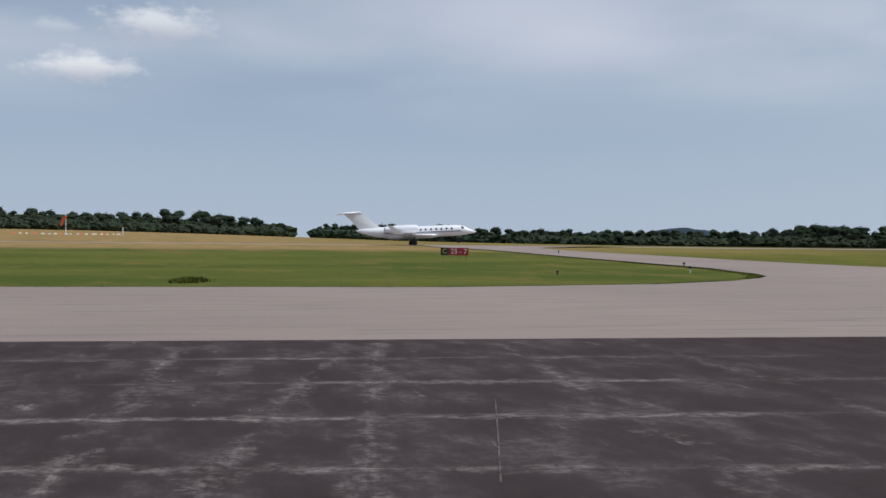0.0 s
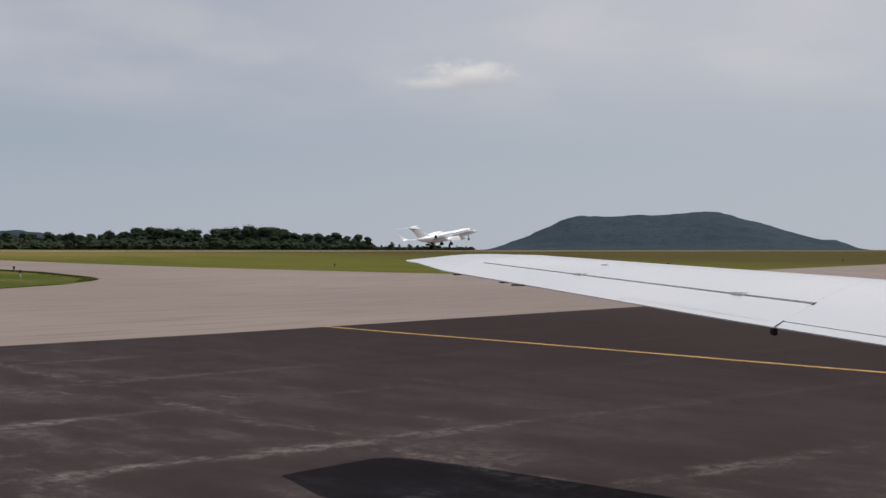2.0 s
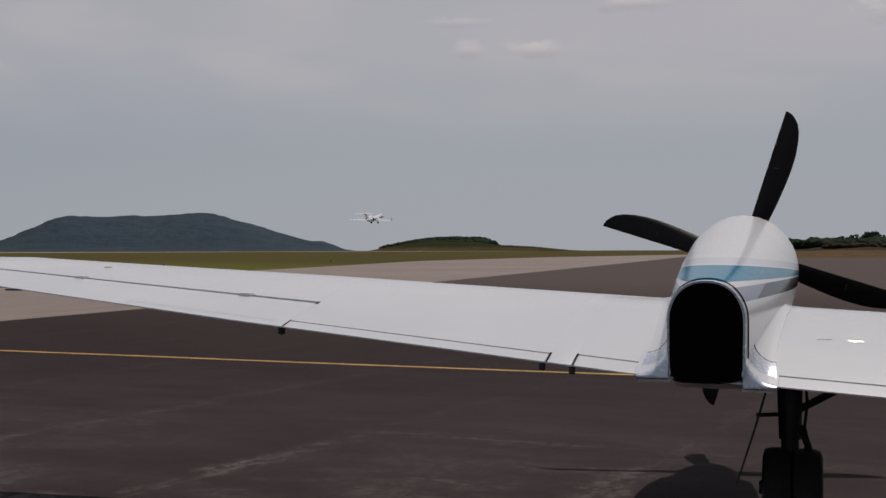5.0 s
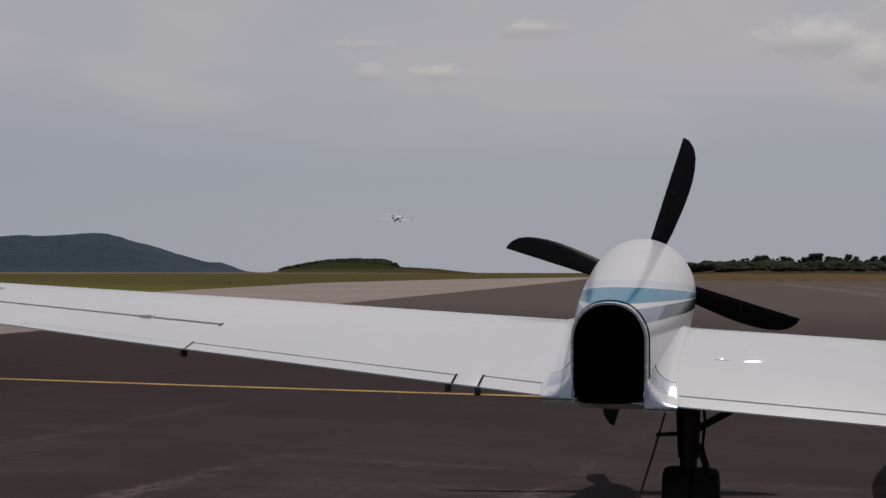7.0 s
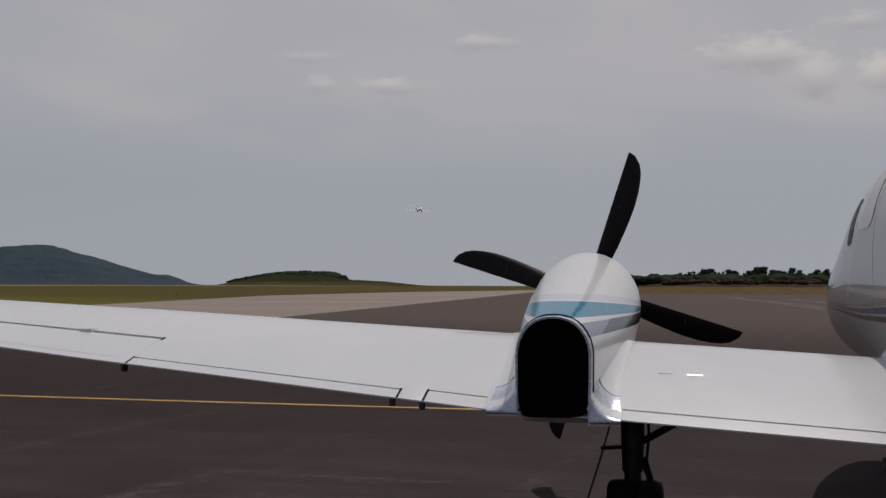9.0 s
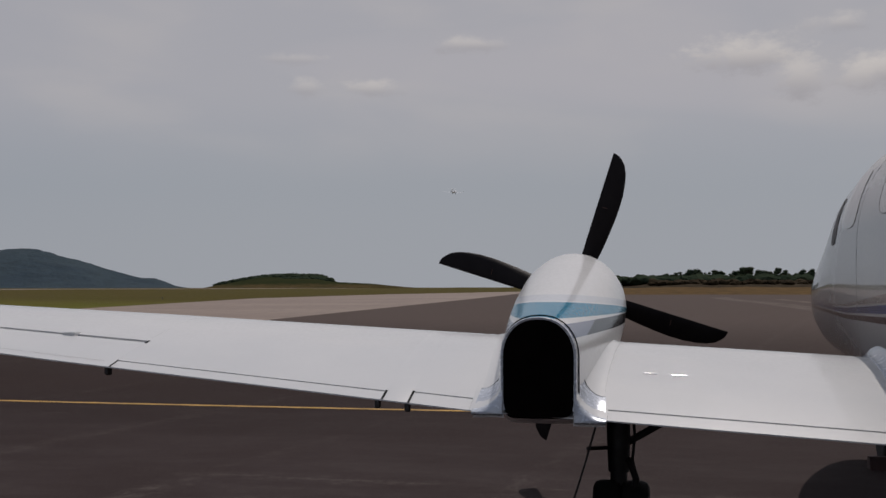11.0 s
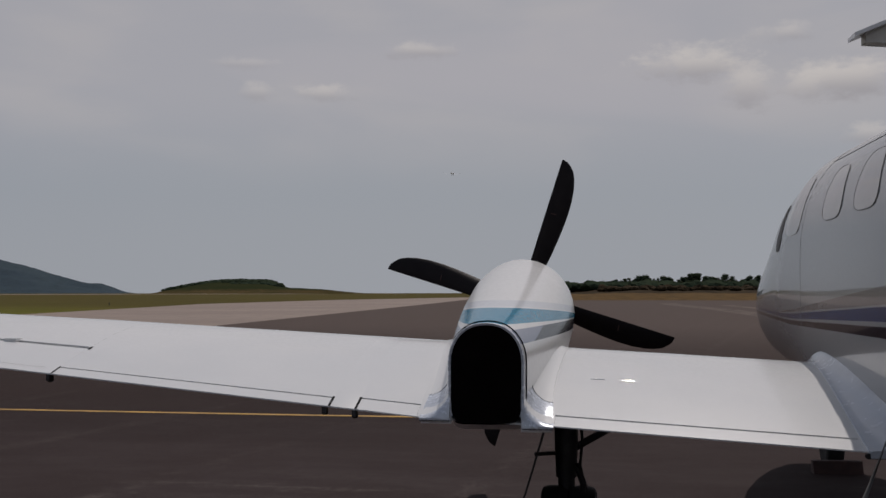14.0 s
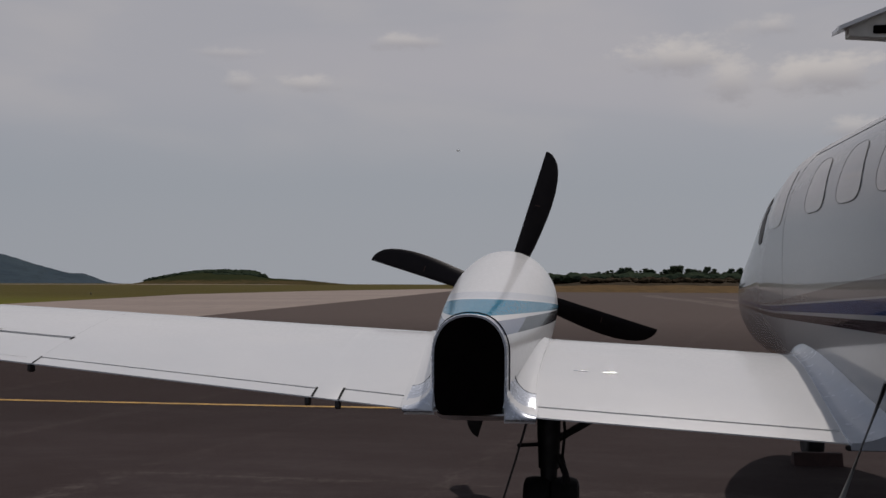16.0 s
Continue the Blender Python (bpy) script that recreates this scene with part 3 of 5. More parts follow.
def build_wing(aeroplane, flip):
    xs = [-5.96, -5.90, -5.75, -5.5, -5.3]
    stations = [(x, 0.0) for x in xs]
    cuts = sorted(SURFACES, key=lambda s: s[1])
    for _, x0, x1, f in cuts:
        stations += [(x0 - 0.0008, 0.0), (x0 - 0.0006, f)]
        k = max(2, int((x1 - x0) / 0.25))
        stations += [(x0 + (x1 - x0) * i / k, f) for i in range(k + 1)]
        stations += [(x1 + 0.0006, f), (x1 + 0.0008, 0.0)]
    stations += [(1.5, 0.0)]
    stations.sort(key=lambda s: s[0])
    bm = loft([section(x, f, 1.0) for x, f in stations])
    if flip:
        mirror(bm)
    wing = part("wing", shift(bm), WHITE, aeroplane, "glossy white painted metal wing")
    for name, x0, x1, f in SURFACES:
        gap = 0.034 if name == "aileron" else 0.013
        k = 8
        chord = 1.5
        rings = [section(x0 + (x1 - x0) * i / k, 0.0, f - gap / chord, 8) for i in range(k + 1)]
        bm = loft(rings)
        if flip:
            mirror(bm)
        part(name, shift(bm), WHITE, wing)
    # dark strip in each slot behind the spar: the gap's shade put in as colour
    for name, x0, x1, f in SURFACES:
        bm = bmesh.new()
        k = 10
        for i in range(k):
            a, b = x0 + (x1 - x0) * i / k, x0 + (x1 - x0) * (i + 1) / k
            q = []
            for x, g in ((a, f - 0.03), (b, f - 0.03), (b, f + 0.002), (a, f + 0.002)):
                p = wing_top(x, g)
                q.append(bm.verts.new((p.x, p.y, p.z - 0.018)))
            bm.faces.new(q)
        if flip:
            mirror(bm)
        part("slot_seal", shift(bm), GAP, wing)
    # plates over the aileron hinges, trim tab line and the fuel cap
    for x in (-4.37, -3.18):
        a, b = wing_top(x - 0.035, 0.245), wing_top(x + 0.035, 0.30)
        bm = box(a.x, b.x, a.y, b.y, a.z - 0.01, max(a.z, b.z) + 0.002, 0.002)
        if flip:
            mirror(bm)
        part("hinge_plate", shift(bm), WHITE, wing)
    for x, s in ((-2.73, 0.016), (-1.275, 0.020), (-1.125, 0.020)):
        t = lerp_table(WING, x)
        bm = loft([[(x - s / 2, t[0] + a, t[1] + b), (x + s / 2, t[0] + a, t[1] + b), (x + s / 2, t[0] + a, t[1] + c), (x - s / 2, t[0] + a, t[1] + c)] for a, b, c in ((-0.008, -0.003, -0.034), (0.018, -0.004, -0.044), (0.045, -0.010, -0.040))])
        if flip:
            mirror(bm)
        part("flap_track", shift(bm), STEEL, wing, "dark flap track bracket")
    # thin dark hinge fairings under the aileron's edge
    for x, wide in ((-5.16, 0.06), (-4.72, 0.04), (-4.57, 0.12)):
        t = lerp_table(WING, x)
        bm = box(x - wide / 2, x + wide / 2, t[0] - 0.006, t[0] + 0.06, t[1] - 0.012, t[1] - 0.003, 0.002)
        if flip:
            mirror(bm)
        part("hinge_fairing", shift(bm), STEEL, wing, "thin dark hinge fairing")
    for x0, x1, f0, f1 in ((-3.75, -2.78, 0.040, 0.0412), (-3.751, -3.748, 0.0, 0.04), (-2.720, -2.710, 0.0, 0.062), (-1.257, -1.245, 0.0, 0.062), (-1.125, -1.113, 0.0, 0.077), (-4.405, -4.393, 0.246, 0.285), (-3.215, -3.203, 0.246, 0.285), (-2.712, -2.700, 0.240, 0.272)):
        bm = bmesh.new()
        for i in range(6):
            q = [wing_top(x0 + (x1 - x0) * (i + d) / 6, f) + Vector((0, 0, 0.0015)) for d, f in ((0, f0), (1, f0), (1, f1), (0, f1))]
            bm.faces.new([bm.verts.new(p) for p in q])
        if flip:
            mirror(bm)
        part("slit" if x1 - x0 < 0.02 else "trim_tab_seam", shift(bm), GAP if f1 > 0.05 else SEAL, wing)
    bm = bmesh.new()
    c = wing_top(-4.45, 0.53)
    bmesh.ops.create_cone(bm, cap_ends=True, segments=20, radius1=0.032, radius2=0.03, depth=0.006, matrix=Matrix.Translation(c))
    if flip:
        mirror(bm)
    part("fuel_cap", shift(bm), WHITE, wing, "round white fuel cap")
    # thin chrome bars added to catch the sun as glints near the root
    for x in (0.0, 0.15):
        a, b = wing_top(x, 0.34), wing_top(x + 0.07, 0.342)
        bm = tube([a + Vector((0, 0, 0.001)), b + Vector((0, 0, 0.001))], 0.0035, 10)
        if flip:
            mirror(bm)
        part("inspection_strip", shift(bm), CHROME, wing, "small polished bar added for a glint")


# nacelle: y, half width, top z, bottom z, sharpness of the shoulders
NAC = [(5.32, 0.176, 1.462, 0.985, 2.3), (5.6, 0.208, 1.492, 0.93, 2.3), (6.1, 0.262, 1.548, 0.88, 2.3), (6.7, 0.318, 1.628, 0.87, 2.2), (7.3, 0.356, 1.722, 0.90, 2.15), (7.9, 0.378, 1.812, 1.04, 2.1),
       (8.3, 0.38, 1.852, 1.10, 2.0), (8.6, 0.358, 1.842, 1.17, 2.0), (8.85, 0.31, 1.77, 1.26, 2.0), (8.98, 0.235, 1.70, 1.34, 2.0)]


def nac_ring(y, w, top, bot, n, grow=0.0, seg=40):
    """An arch: a round crown over straighter sides."""
    mid = top - w * 1.05
    pts = []
    k = 8.0 - 6.0 * smooth01(5.7, 7.4, y)   # boxy flanks behind, round ones ahead
    for j in range(seg):
        t = 2 * math.pi * j / seg
        c, s = math.cos(t), math.sin(t)
        x = math.copysign(abs(c) ** (2 / n), c) * (w + grow)
        z = mid + (top - mid + grow) * s if s >= 0 else mid + (mid - bot + grow) * math.copysign(abs(s) ** (2 / k), s)
        if s < 0:
            x = math.copysign(abs(c) ** (2 / k), c) * (w + grow)
        pts.append((CX + x, y, z))
    return pts


def build_nacelle_group(aeroplane, flip):
    rows = []
    for (a, b) in zip(NAC, NAC[1:]):
        for k in range(3):
            f = k / 3
            rows.append([p + (q - p) * f for p, q in zip(a, b)])
    rows.append(list(NAC[-1]))

    def fin(bm):
        if flip:
            mirror(bm)
        return shift(bm)
    nac = part("nacelle", fin(loft([nac_ring(*r) for r in rows], cap0=False)), NACELLE, aeroplane, "white engine nacelle with blue, grey and black stripes")
    # rim of the outlet, its shaded depth put in as a flat black plate
    y0, w, top, bot, n = NAC[0]
    rim = [nac_ring(5.36, w, top, bot, n, 0.003), nac_ring(5.30, w, top, bot, n, 0.004), nac_ring(5.292, w, top, bot, n, 0.001), nac_ring(5.295, w, top, bot, n, -0.009), nac_ring(5.33, w, top, bot, n, -0.012)]
    rim = [r[36:] + r[:25] for r in rim]
    part("outlet_rim", fin(loft(rim, False, False, False)), SILVER, nac, "bare metal rim of the outlet")
    part("flange_joint", fin(tube((lambda r: r[37:] + r[:24])(nac_ring(5.385, *lerp_table(NAC, 5.385), 0.0015)), 0.0045, 6)), GAP, nac, "dark joint round the outlet flange")
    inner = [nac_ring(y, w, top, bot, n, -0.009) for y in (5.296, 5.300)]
    part("outlet_duct", fin(loft(inner, False, True)), BLACK, nac, "flat black plate for the shaded inside of the exhaust outlet")
    # fairings that blend the nacelle's flanks into the wing, flared towards the trailing edge
    for side in (-1, 1):
        rings = []
        for k in range(26):
            y = 5.30 + k * 0.12
            r = lerp_table(NAC, y)
            reach = 0.045 + 0.10 * math.exp(-(y - 5.3) * 1.7)
            x0 = CX + side * (r[0] - 0.012)
            f = max(0.0, (y - 5.30) / 1.92)
            foot = wing_top(x0 + side * reach, min(f, 0.97)).z
            hgt = 0.018 + 0.15 * math.exp(-(y - 5.3) * 1.4) * smooth01(7.25, 6.3, y)
            ring = []
            for j in range(9):
                t = j / 8
                a = t * math.pi / 2
                ring.append((x0 + side * reach * (1 - math.sin(a)), y, foot + 0.004 + hgt * (1 - math.cos(a))))
            ring.append((x0, y, foot - 0.03))
            ring.append((x0 + side * reach, y, foot - 0.03))
            rings.append(ring)
        part("wing_fairing", fin(loft(rings)), WHITE, nac)
        # bare metal end of the fairing with its curved joint
        tail = []
        low = rings[0][-1][2] + 0.018
        for y, k, r in ((5.266, 0.22, rings[0]), (5.276, 0.55, rings[0]), (5.30, 0.85, rings[0]), (5.36, 1.0, rings[0]), (5.42, 1.0, rings[1]), (5.56, 1.0, rings[2])):
            tail.append([(p[0] + side * 0.005, y, low + 0.006 + (p[2] - low) * k) for p in r])
        part("fairing_joint", fin(tube([(p[0] + side * 0.005, 5.565, p[2] + 0.003) for p in rings[2][:9]], 0.005, 6)), GAP, nac, "dark joint line")
        part("fairing_tail", fin(loft(tail)), SILVER, nac, "bare metal tail of the wing fairing")
    # propeller: spinner, hub and four blades
    prop = part("propeller", fin(spinner()), ALU, aeroplane, "four-bladed black propeller on a polished spinner")
    for k in range(4):
        blade(prop, 13.6 + 90 * k, fin)
    gear(aeroplane, flip, fin)


def spinner():
    rings = [[(CX + r * math.cos(t), y, 1.526 + r * math.sin(t)) for t in [2 * math.pi * i / 28 for i in range(28)]] for y, r in ((8.99, 0.19), (9.05, 0.215), (9.2, 0.205), (9.35, 0.165), (9.48, 0.10), (9.55, 0.03))]
    return loft(rings)


def blade(prop, lean, fin):
    """A paddle blade; lean is its turn from upright, clockwise as seen from behind."""
    # radius, bowed edge, thickness, twist; the other edge runs straight to the tip
    rows = [(0.16, 0.050, 0.045, 40), (0.32, 0.064, 0.034, 34), (0.43, 0.090, 0.028, 31), (0.55, 0.112, 0.024, 28), (0.66, 0.130, 0.021, 25), (0.76, 0.142, 0.018, 22), (0.88, 0.148, 0.015, 19),
            (0.98, 0.142, 0.013, 17), (1.06, 0.128, 0.011, 16), (1.12, 0.105, 0.009, 15), (1.16, 0.073, 0.007, 14), (1.185, 0.045, 0.005, 14), (1.197, 0.012, 0.003, 14)]
    rings = []
    for r, bow, th, tw in rows:
        straight = -0.066 + 0.062 * max(0.0, (r - 0.30) / 0.897)
        a = radians(tw)
        off, half = (bow + straight) / 2, (bow - straight) / 2 / math.cos(a)
        ring = []
        for j in range(12):
            t = 2 * math.pi * j / 12
            c, s = math.cos(t) * half, math.sin(t) * th
            ring.append((off + c * math.cos(a) - s * math.sin(a), c * math.sin(a) + s * math.cos(a), r))
        rings.append(ring)
    bm = loft(rings)
    bmesh.ops.transform(bm, verts=bm.verts, matrix=Matrix.Translation((CX, 9.2, 1.526)) @ Matrix.Rotation(radians(lean), 4, "Y"))
    b = part("blade", fin(bm), BLADE, prop, "matt black propeller blade")
    mark = box(0.008, 0.052, -0.040, -0.034, 0.742, 0.750, 0.0)
    bmesh.ops.transform(mark, verts=mark.verts, matrix=Matrix.Translation((CX, 9.2, 1.526)) @ Matrix.Rotation(radians(lean), 4, "Y"))
    part("blade_mark", fin(mark), CHOCK, b, "small red-brown mark")


def gear(aeroplane, flip, fin):
    gx = -0.145
    leg = part("main_gear", fin(tube([(gx, 6.75, 1.1), (gx, 6.75, 0.72), (gx, 6.75, 0.52)], [0.075, 0.07, 0.062], 14)), STEEL, aeroplane, "dark main landing gear leg")
    part("oleo", fin(tube([(gx, 6.75, 0.54), (gx, 6.75, 0.25)], 0.05, 12)), STEEL, leg, "dark oleo piston")
    part("axle", fin(tube([(gx - 0.17, 6.72, 0.24), (gx + 0.18, 6.72, 0.24)], 0.04, 10)), STEEL, leg)
    for dx in (-0.066, 0.096):
        part("tyre", fin(wheel(gx + dx, 6.72, 0.236, 0.236, 0.165)), RUBBER, leg, "black rubber tyre")
    part("side_brace", fin(tube([(gx + 0.05, 6.75, 0.69), (gx + 0.30, 6.78, 0.83), (gx + 0.5, 6.8, 0.95)], 0.022, 8)), STEEL, leg)
    part("torque_link", fin(tube([(gx + 0.06, 6.70, 0.60), (gx + 0.10, 6.62, 0.50), (gx + 0.08, 6.68, 0.36)], 0.02, 8)), STEEL, leg)
    part("hydraulic_line", fin(tube([(gx + 0.085, 6.7, 0.88), (gx + 0.095, 6.66, 0.74), (gx + 0.08, 6.68, 0.60), (gx + 0.11, 6.66, 0.48), (gx + 0.13, 6.64, 0.34)], 0.010, 6)), RUBBER, leg)
    part("brake", fin(tube([(gx + 0.04, 6.66, 0.42), (gx + 0.13, 6.66, 0.42)], 0.035, 10)), STEEL, leg)
    # the open gear door, seen edge on
    d = bmesh.new()
    loft([[(-0.262, 6.45, 0.86), (-0.262, 7.4, 0.86), (-0.250, 7.4, 0.86), (-0.250, 6.45, 0.86)], [(-0.33, 6.45, 0.62), (-0.33, 7.4, 0.62), (-0.318, 7.4, 0.62), (-0.318, 6.45, 0.62)],
          [(-0.43, 6.45, 0.30), (-0.43, 7.35, 0.30), (-0.418, 7.35, 0.30), (-0.418, 6.45, 0.30)]], bm=d)
    part("gear_door", fin(d), STEEL, leg, "dark inside of the open gear door")
    part("door_rod", fin(tube([(-0.33, 6.7, 0.655), (gx - 0.04, 6.74, 0.66)], 0.012, 8)), STEEL, leg)


# cabin: y, height of its widest line, half width, height above and below that line, squareness above and below
CABIN = [(-4.6, 2.35, 0.10, 0.12, 0.12, 2.0, 2.0), (-3.4, 2.22, 0.30, 0.34, 0.34, 2.1, 2.2), (-1.6, 2.00, 0.56, 0.64, 0.62, 2.3, 2.6), (0.2, 1.83, 0.78, 0.84, 0.76, 2.4, 3.2), (1.6, 1.75, 0.86, 0.895, 0.88, 2.5, 5.0), (7.3, 1.75, 0.86, 0.895, 0.88, 2.5, 5.0), (8.0, 1.75, 0.86, 0.895, 0.82, 2.5, 4.2),
         (8.6, 1.72, 0.855, 0.84, 0.76, 2.4, 3.8), (9.05, 1.64, 0.84, 0.68, 0.67, 2.35, 3.4), (9.5, 1.57, 0.825, 0.52, 0.58, 2.3, 3.0), (9.95, 1.53, 0.78, 0.46, 0.51, 2.2, 2.6), (10.4, 1.50, 0.69, 0.42, 0.44, 2.1, 2.3), (10.95, 1.48, 0.53, 0.36, 0.38, 2.0, 2.0),
         (11.45, 1.46, 0.34, 0.26, 0.27, 2.0, 2.0), (11.75, 1.45, 0.16, 0.14, 0.15, 2.0, 2.0), (11.83, 1.44, 0.04, 0.04, 0.04, 2.0, 2.0)]


def cabin_at(y, deg, out=0.0):
    """A place on the cabin's skin; deg is up from level on the left flank."""
    z, w, up, down, n_up, n_down = lerp_table(CABIN, y)
    c, q = math.cos(radians(deg)), math.sin(radians(deg))
    n, h = (n_up, up) if q >= 0 else (n_down, down)
    return Vector((FX - math.copysign(abs(c) ** (2 / n), c) * (w + out), y, z + math.copysign(abs(q) ** (2 / n), q) * (h + out)))


def flank_x(y, z):
    """Where the left flank stands at a height."""
    mid, w, up, down, n_up, n_down = lerp_table(CABIN, y)
    n, f = (n_up, (z - mid) / up) if z >= mid else (n_down, (mid - z) / down)
    return FX - w * max(0.0, 1 - f ** n) ** (1 / n)


def patch(y0, y1, a0, a1, out, thick, lean=0.0, seg=28):
    """A rounded panel lying on the cabin's flank."""
    cy, ca, hy, ha = (y0 + y1) / 2, (a0 + a1) / 2, (y1 - y0) / 2, (a1 - a0) / 2
    rims = []
    for s, o in ((1.0, out - thick), (1.0, out), (0.66, out), (0.33, out)):
        ring = []
        for k in range(seg):
            t = 2 * math.pi * k / seg
            c, q = math.cos(t), math.sin(t)
            n = 2 / 3.6
            v = s * math.copysign(abs(q) ** n, q)
            ring.append(cabin_at(cy + s * hy * math.copysign(abs(c) ** n, c) * (1 - 0.2 * v) + lean * v, ca + ha * v, o))
        rims.append(ring)
    return loft(rims)


def build_aeroplane():
    plane = thing("aeroplane", "parked white twin-engined propeller aeroplane with blue stripes", "aeroplane", pose(0, 0, 0, 0, 0, HEADING) @ Matrix.Translation(BASE))
    rows = []
    for a, b in zip(CABIN, CABIN[1:]):
        k = max(1, int((b[0] - a[0]) / 0.3))
        rows += [[p + (q - p) * i / k for p, q in zip(a, b)] for i in range(k)]
    rows.append(list(CABIN[-1]))
    bm = loft([[cabin_at(r[0], 360 * k / 72) for k in range(72)] for r in rows])
    cabin = part("fuselage", shift(bm), FUSELAGE, plane, "white round fuselage, greyed for its shaded flank, with navy and grey cheat lines")
    for y0 in (6.47, 5.68, 4.90, 4.12):
        win = part("cabin_window", shift(patch(y0, y0 + 0.46, 13.0, 36.5, 0.003, 0.006, 0.07)), PANE, cabin, "tall rounded cabin window with a grey pane")
        rim = bmesh.new()
        loops = []
        for o, g in ((0.001, 1.012), (0.004, 1.012), (0.004, 0.997), (0.001, 0.997)):
            ring = []
            for k in range(28):
                t = 2 * math.pi * k / 28
                c, q = math.cos(t), math.sin(t)
                v = g * math.copysign(abs(q) ** 0.556, q)
                ring.append(cabin_at(y0 + 0.23 + g * 0.232 * math.copysign(abs(c) ** 0.556, c) * (1 - 0.2 * v) + 0.07 * v, 24.75 + 11.8 * v, o))
            loops.append(ring)
        loft(loops + [loops[0]], False, False, bm=rim)
        part("window_seal", shift(rim), SEAL, win, "dark thin window seal")
    for y0, y1, a0, a1 in ((7.60, 8.08, 11.0, 40.0), (8.30, 8.47, 8.0, 31.0)):
        part("cockpit_window", shift(patch(y0, y1, a0, a1, 0.003, 0.006)), SIGNBLACK if y0 > 8.1 else PANE, cabin, "cockpit side window")
    # seams: the crown line and the ring behind the cockpit
    part("skin_seam", shift(tube([cabin_at(y, 47.0, 0.0005) for y in (3.4, 4.5, 5.5, 6.5, 7.5)], 0.0018, 6)), SEAL, cabin)
    part("skin_seam", shift(tube([cabin_at(7.48, a, 0.0) for a in range(-40, 60, 6)], 0.0014, 6)), SEAL, cabin)
    # narrow rolled fillet along the wing's root
    rings = []
    for k in range(22):
        f = -0.02 + k * 0.048
        y = 5.30 + 2.16 * f
        ff = min(0.97, max(0.0, f))
        edge = 1.232 + 0.085 * smooth01(5.5, 7.6, y)
        foot = wing_top(edge, ff).z
        tall = 0.11
        wall = max(edge + 0.06, flank_x(y, foot + tall) + 0.012)
        ring = []
        for j in range(9):
            a = j / 8 * math.pi / 2
            ring.append((edge + (wall - edge) * math.sin(a), y, foot + 0.006 + tall * (1 - math.cos(a)) ** 0.9))
        ring += [(wall + 0.12, y, foot + tall - 0.05), (wall + 0.12, y, foot - 0.025), (edge, y, foot - 0.025)]
        rings.append(ring)
    part("root_fillet", shift(loft(rings)), FILLET, cabin, "pale curved wing root fillet")
    # solid dark strip that stands for the shade behind the wing root
    part("root_gap", shift(box(1.215, 1.52, 5.262, 5.30, 0.862, 0.884, 0.004)), GAP, cabin, "dark strip put in for the shaded gap behind the wing root")
    part("drain_mast", shift(tube([(1.40, 5.42, 0.94), (1.40, 5.40, 0.88), (1.39, 5.39, 0.85)], [0.022, 0.024, 0.016], 8)), RUBBER, cabin, "short black drain mast")
    # fin and tailplane, out of the way behind
    fin = loft([[(FX - 0.09, -3.2, 2.4), (FX, -1.4, 2.4), (FX + 0.09, -3.2, 2.4), (FX, -4.6, 2.4)], [(FX - 0.06, -4.4, 4.5), (FX, -3.6, 4.5), (FX + 0.06, -4.4, 4.5), (FX, -5.3, 4.5)]])
    part("tail_fin", shift(fin), WHITE, plane)
    tail = bmesh.new()
    loft([[(FX + x, -4.1 - a, 4.5), (FX + x, -4.5 - a * 0.7, 4.54), (FX + x, -5.3 - a * 0.4, 4.5), (FX + x, -4.5 - a * 0.7, 4.46)] for x, a in ((-2.8, 0.5), (0.0, 0.0), (2.8, 0.5))], bm=tail)
    part("tailplane", shift(tail), WHITE, plane)
    for flip in (False, True):
        build_wing(plane, flip)
        build_nacelle_group(plane, flip)
    # nose gear
    ng = part("nose_gear", shift(tube([(FX, 10.85, 1.25), (FX, 10.80, 0.30)], [0.05, 0.04], 12)), ALU, plane, "nose landing gear leg")
    part("tyre", shift(wheel(FX, 10.78, 0.215, 0.215, 0.16)), RUBBER, ng, "black rubber tyre")
    part("fork", shift(loft([[(FX - 0.12, 10.62, z), (FX + 0.12, 10.62, z), (FX + 0.12, 10.72, z), (FX - 0.12, 10.72, z)] for z in (0.21, 0.45, 0.52)])), FILLET, ng, "grey nose wheel fork")
    # upper half of the cabin door, swung up and out
    door = part("upper_door", shift(door_skin(0.0, 0.022)), WHITE, plane, "upper half of the cabin door, swung open")
    part("door_frame", shift(door_frame()), PRIMER, door, "cream inner door frame with dark slots")
    # slots are black blocks, the dark inside of the holes put in as colour
    for k, (s, z0) in enumerate(((0.10, -0.055), (0.27, -0.055), (0.46, -0.055), (0.20, -0.10))):
        c, d = door_line(s), door_line(s + 0.055)
        bm = box(min(c.x, d.x), max(c.x, d.x), 3.074, 3.085, min(c.z, d.z) + z0, max(c.z, d.z) + z0 + 0.002, 0.002)
        part("frame_slot", shift(bm), BLACK, door)
    for k in range(2):
        c = door_line(0.18 + 0.2 * k)
        part("latch_rod", shift(tube([(c.x, 3.07, c.z - 0.11), (c.x + 0.07, 3.04, c.z - 0.095), (c.x + 0.16, 3.05, c.z - 0.06)], 0.008, 6)), CHOCK, door)
    part("stair_cable", shift(tube([(0.44, 2.6, 0.40), (0.50, 3.0, 0.56), (0.692, 3.1, 1.045), (0.806, 3.1, 1.345), (1.40, 3.1, 2.0)], 0.007, 8)), SEAL, plane, "grey support cable of the folding stair")
    stair = part("airstair", shift(loft([[(x, 2.6, z), (x, 1.9, z), (x, 1.9, z - 0.06), (x, 2.6, z - 0.06)] for x, z in ((1.50, 1.18), (1.1, 0.90), (0.7, 0.62), (0.42, 0.42))])), WHITE, plane, "folded-down stair of the cabin door")


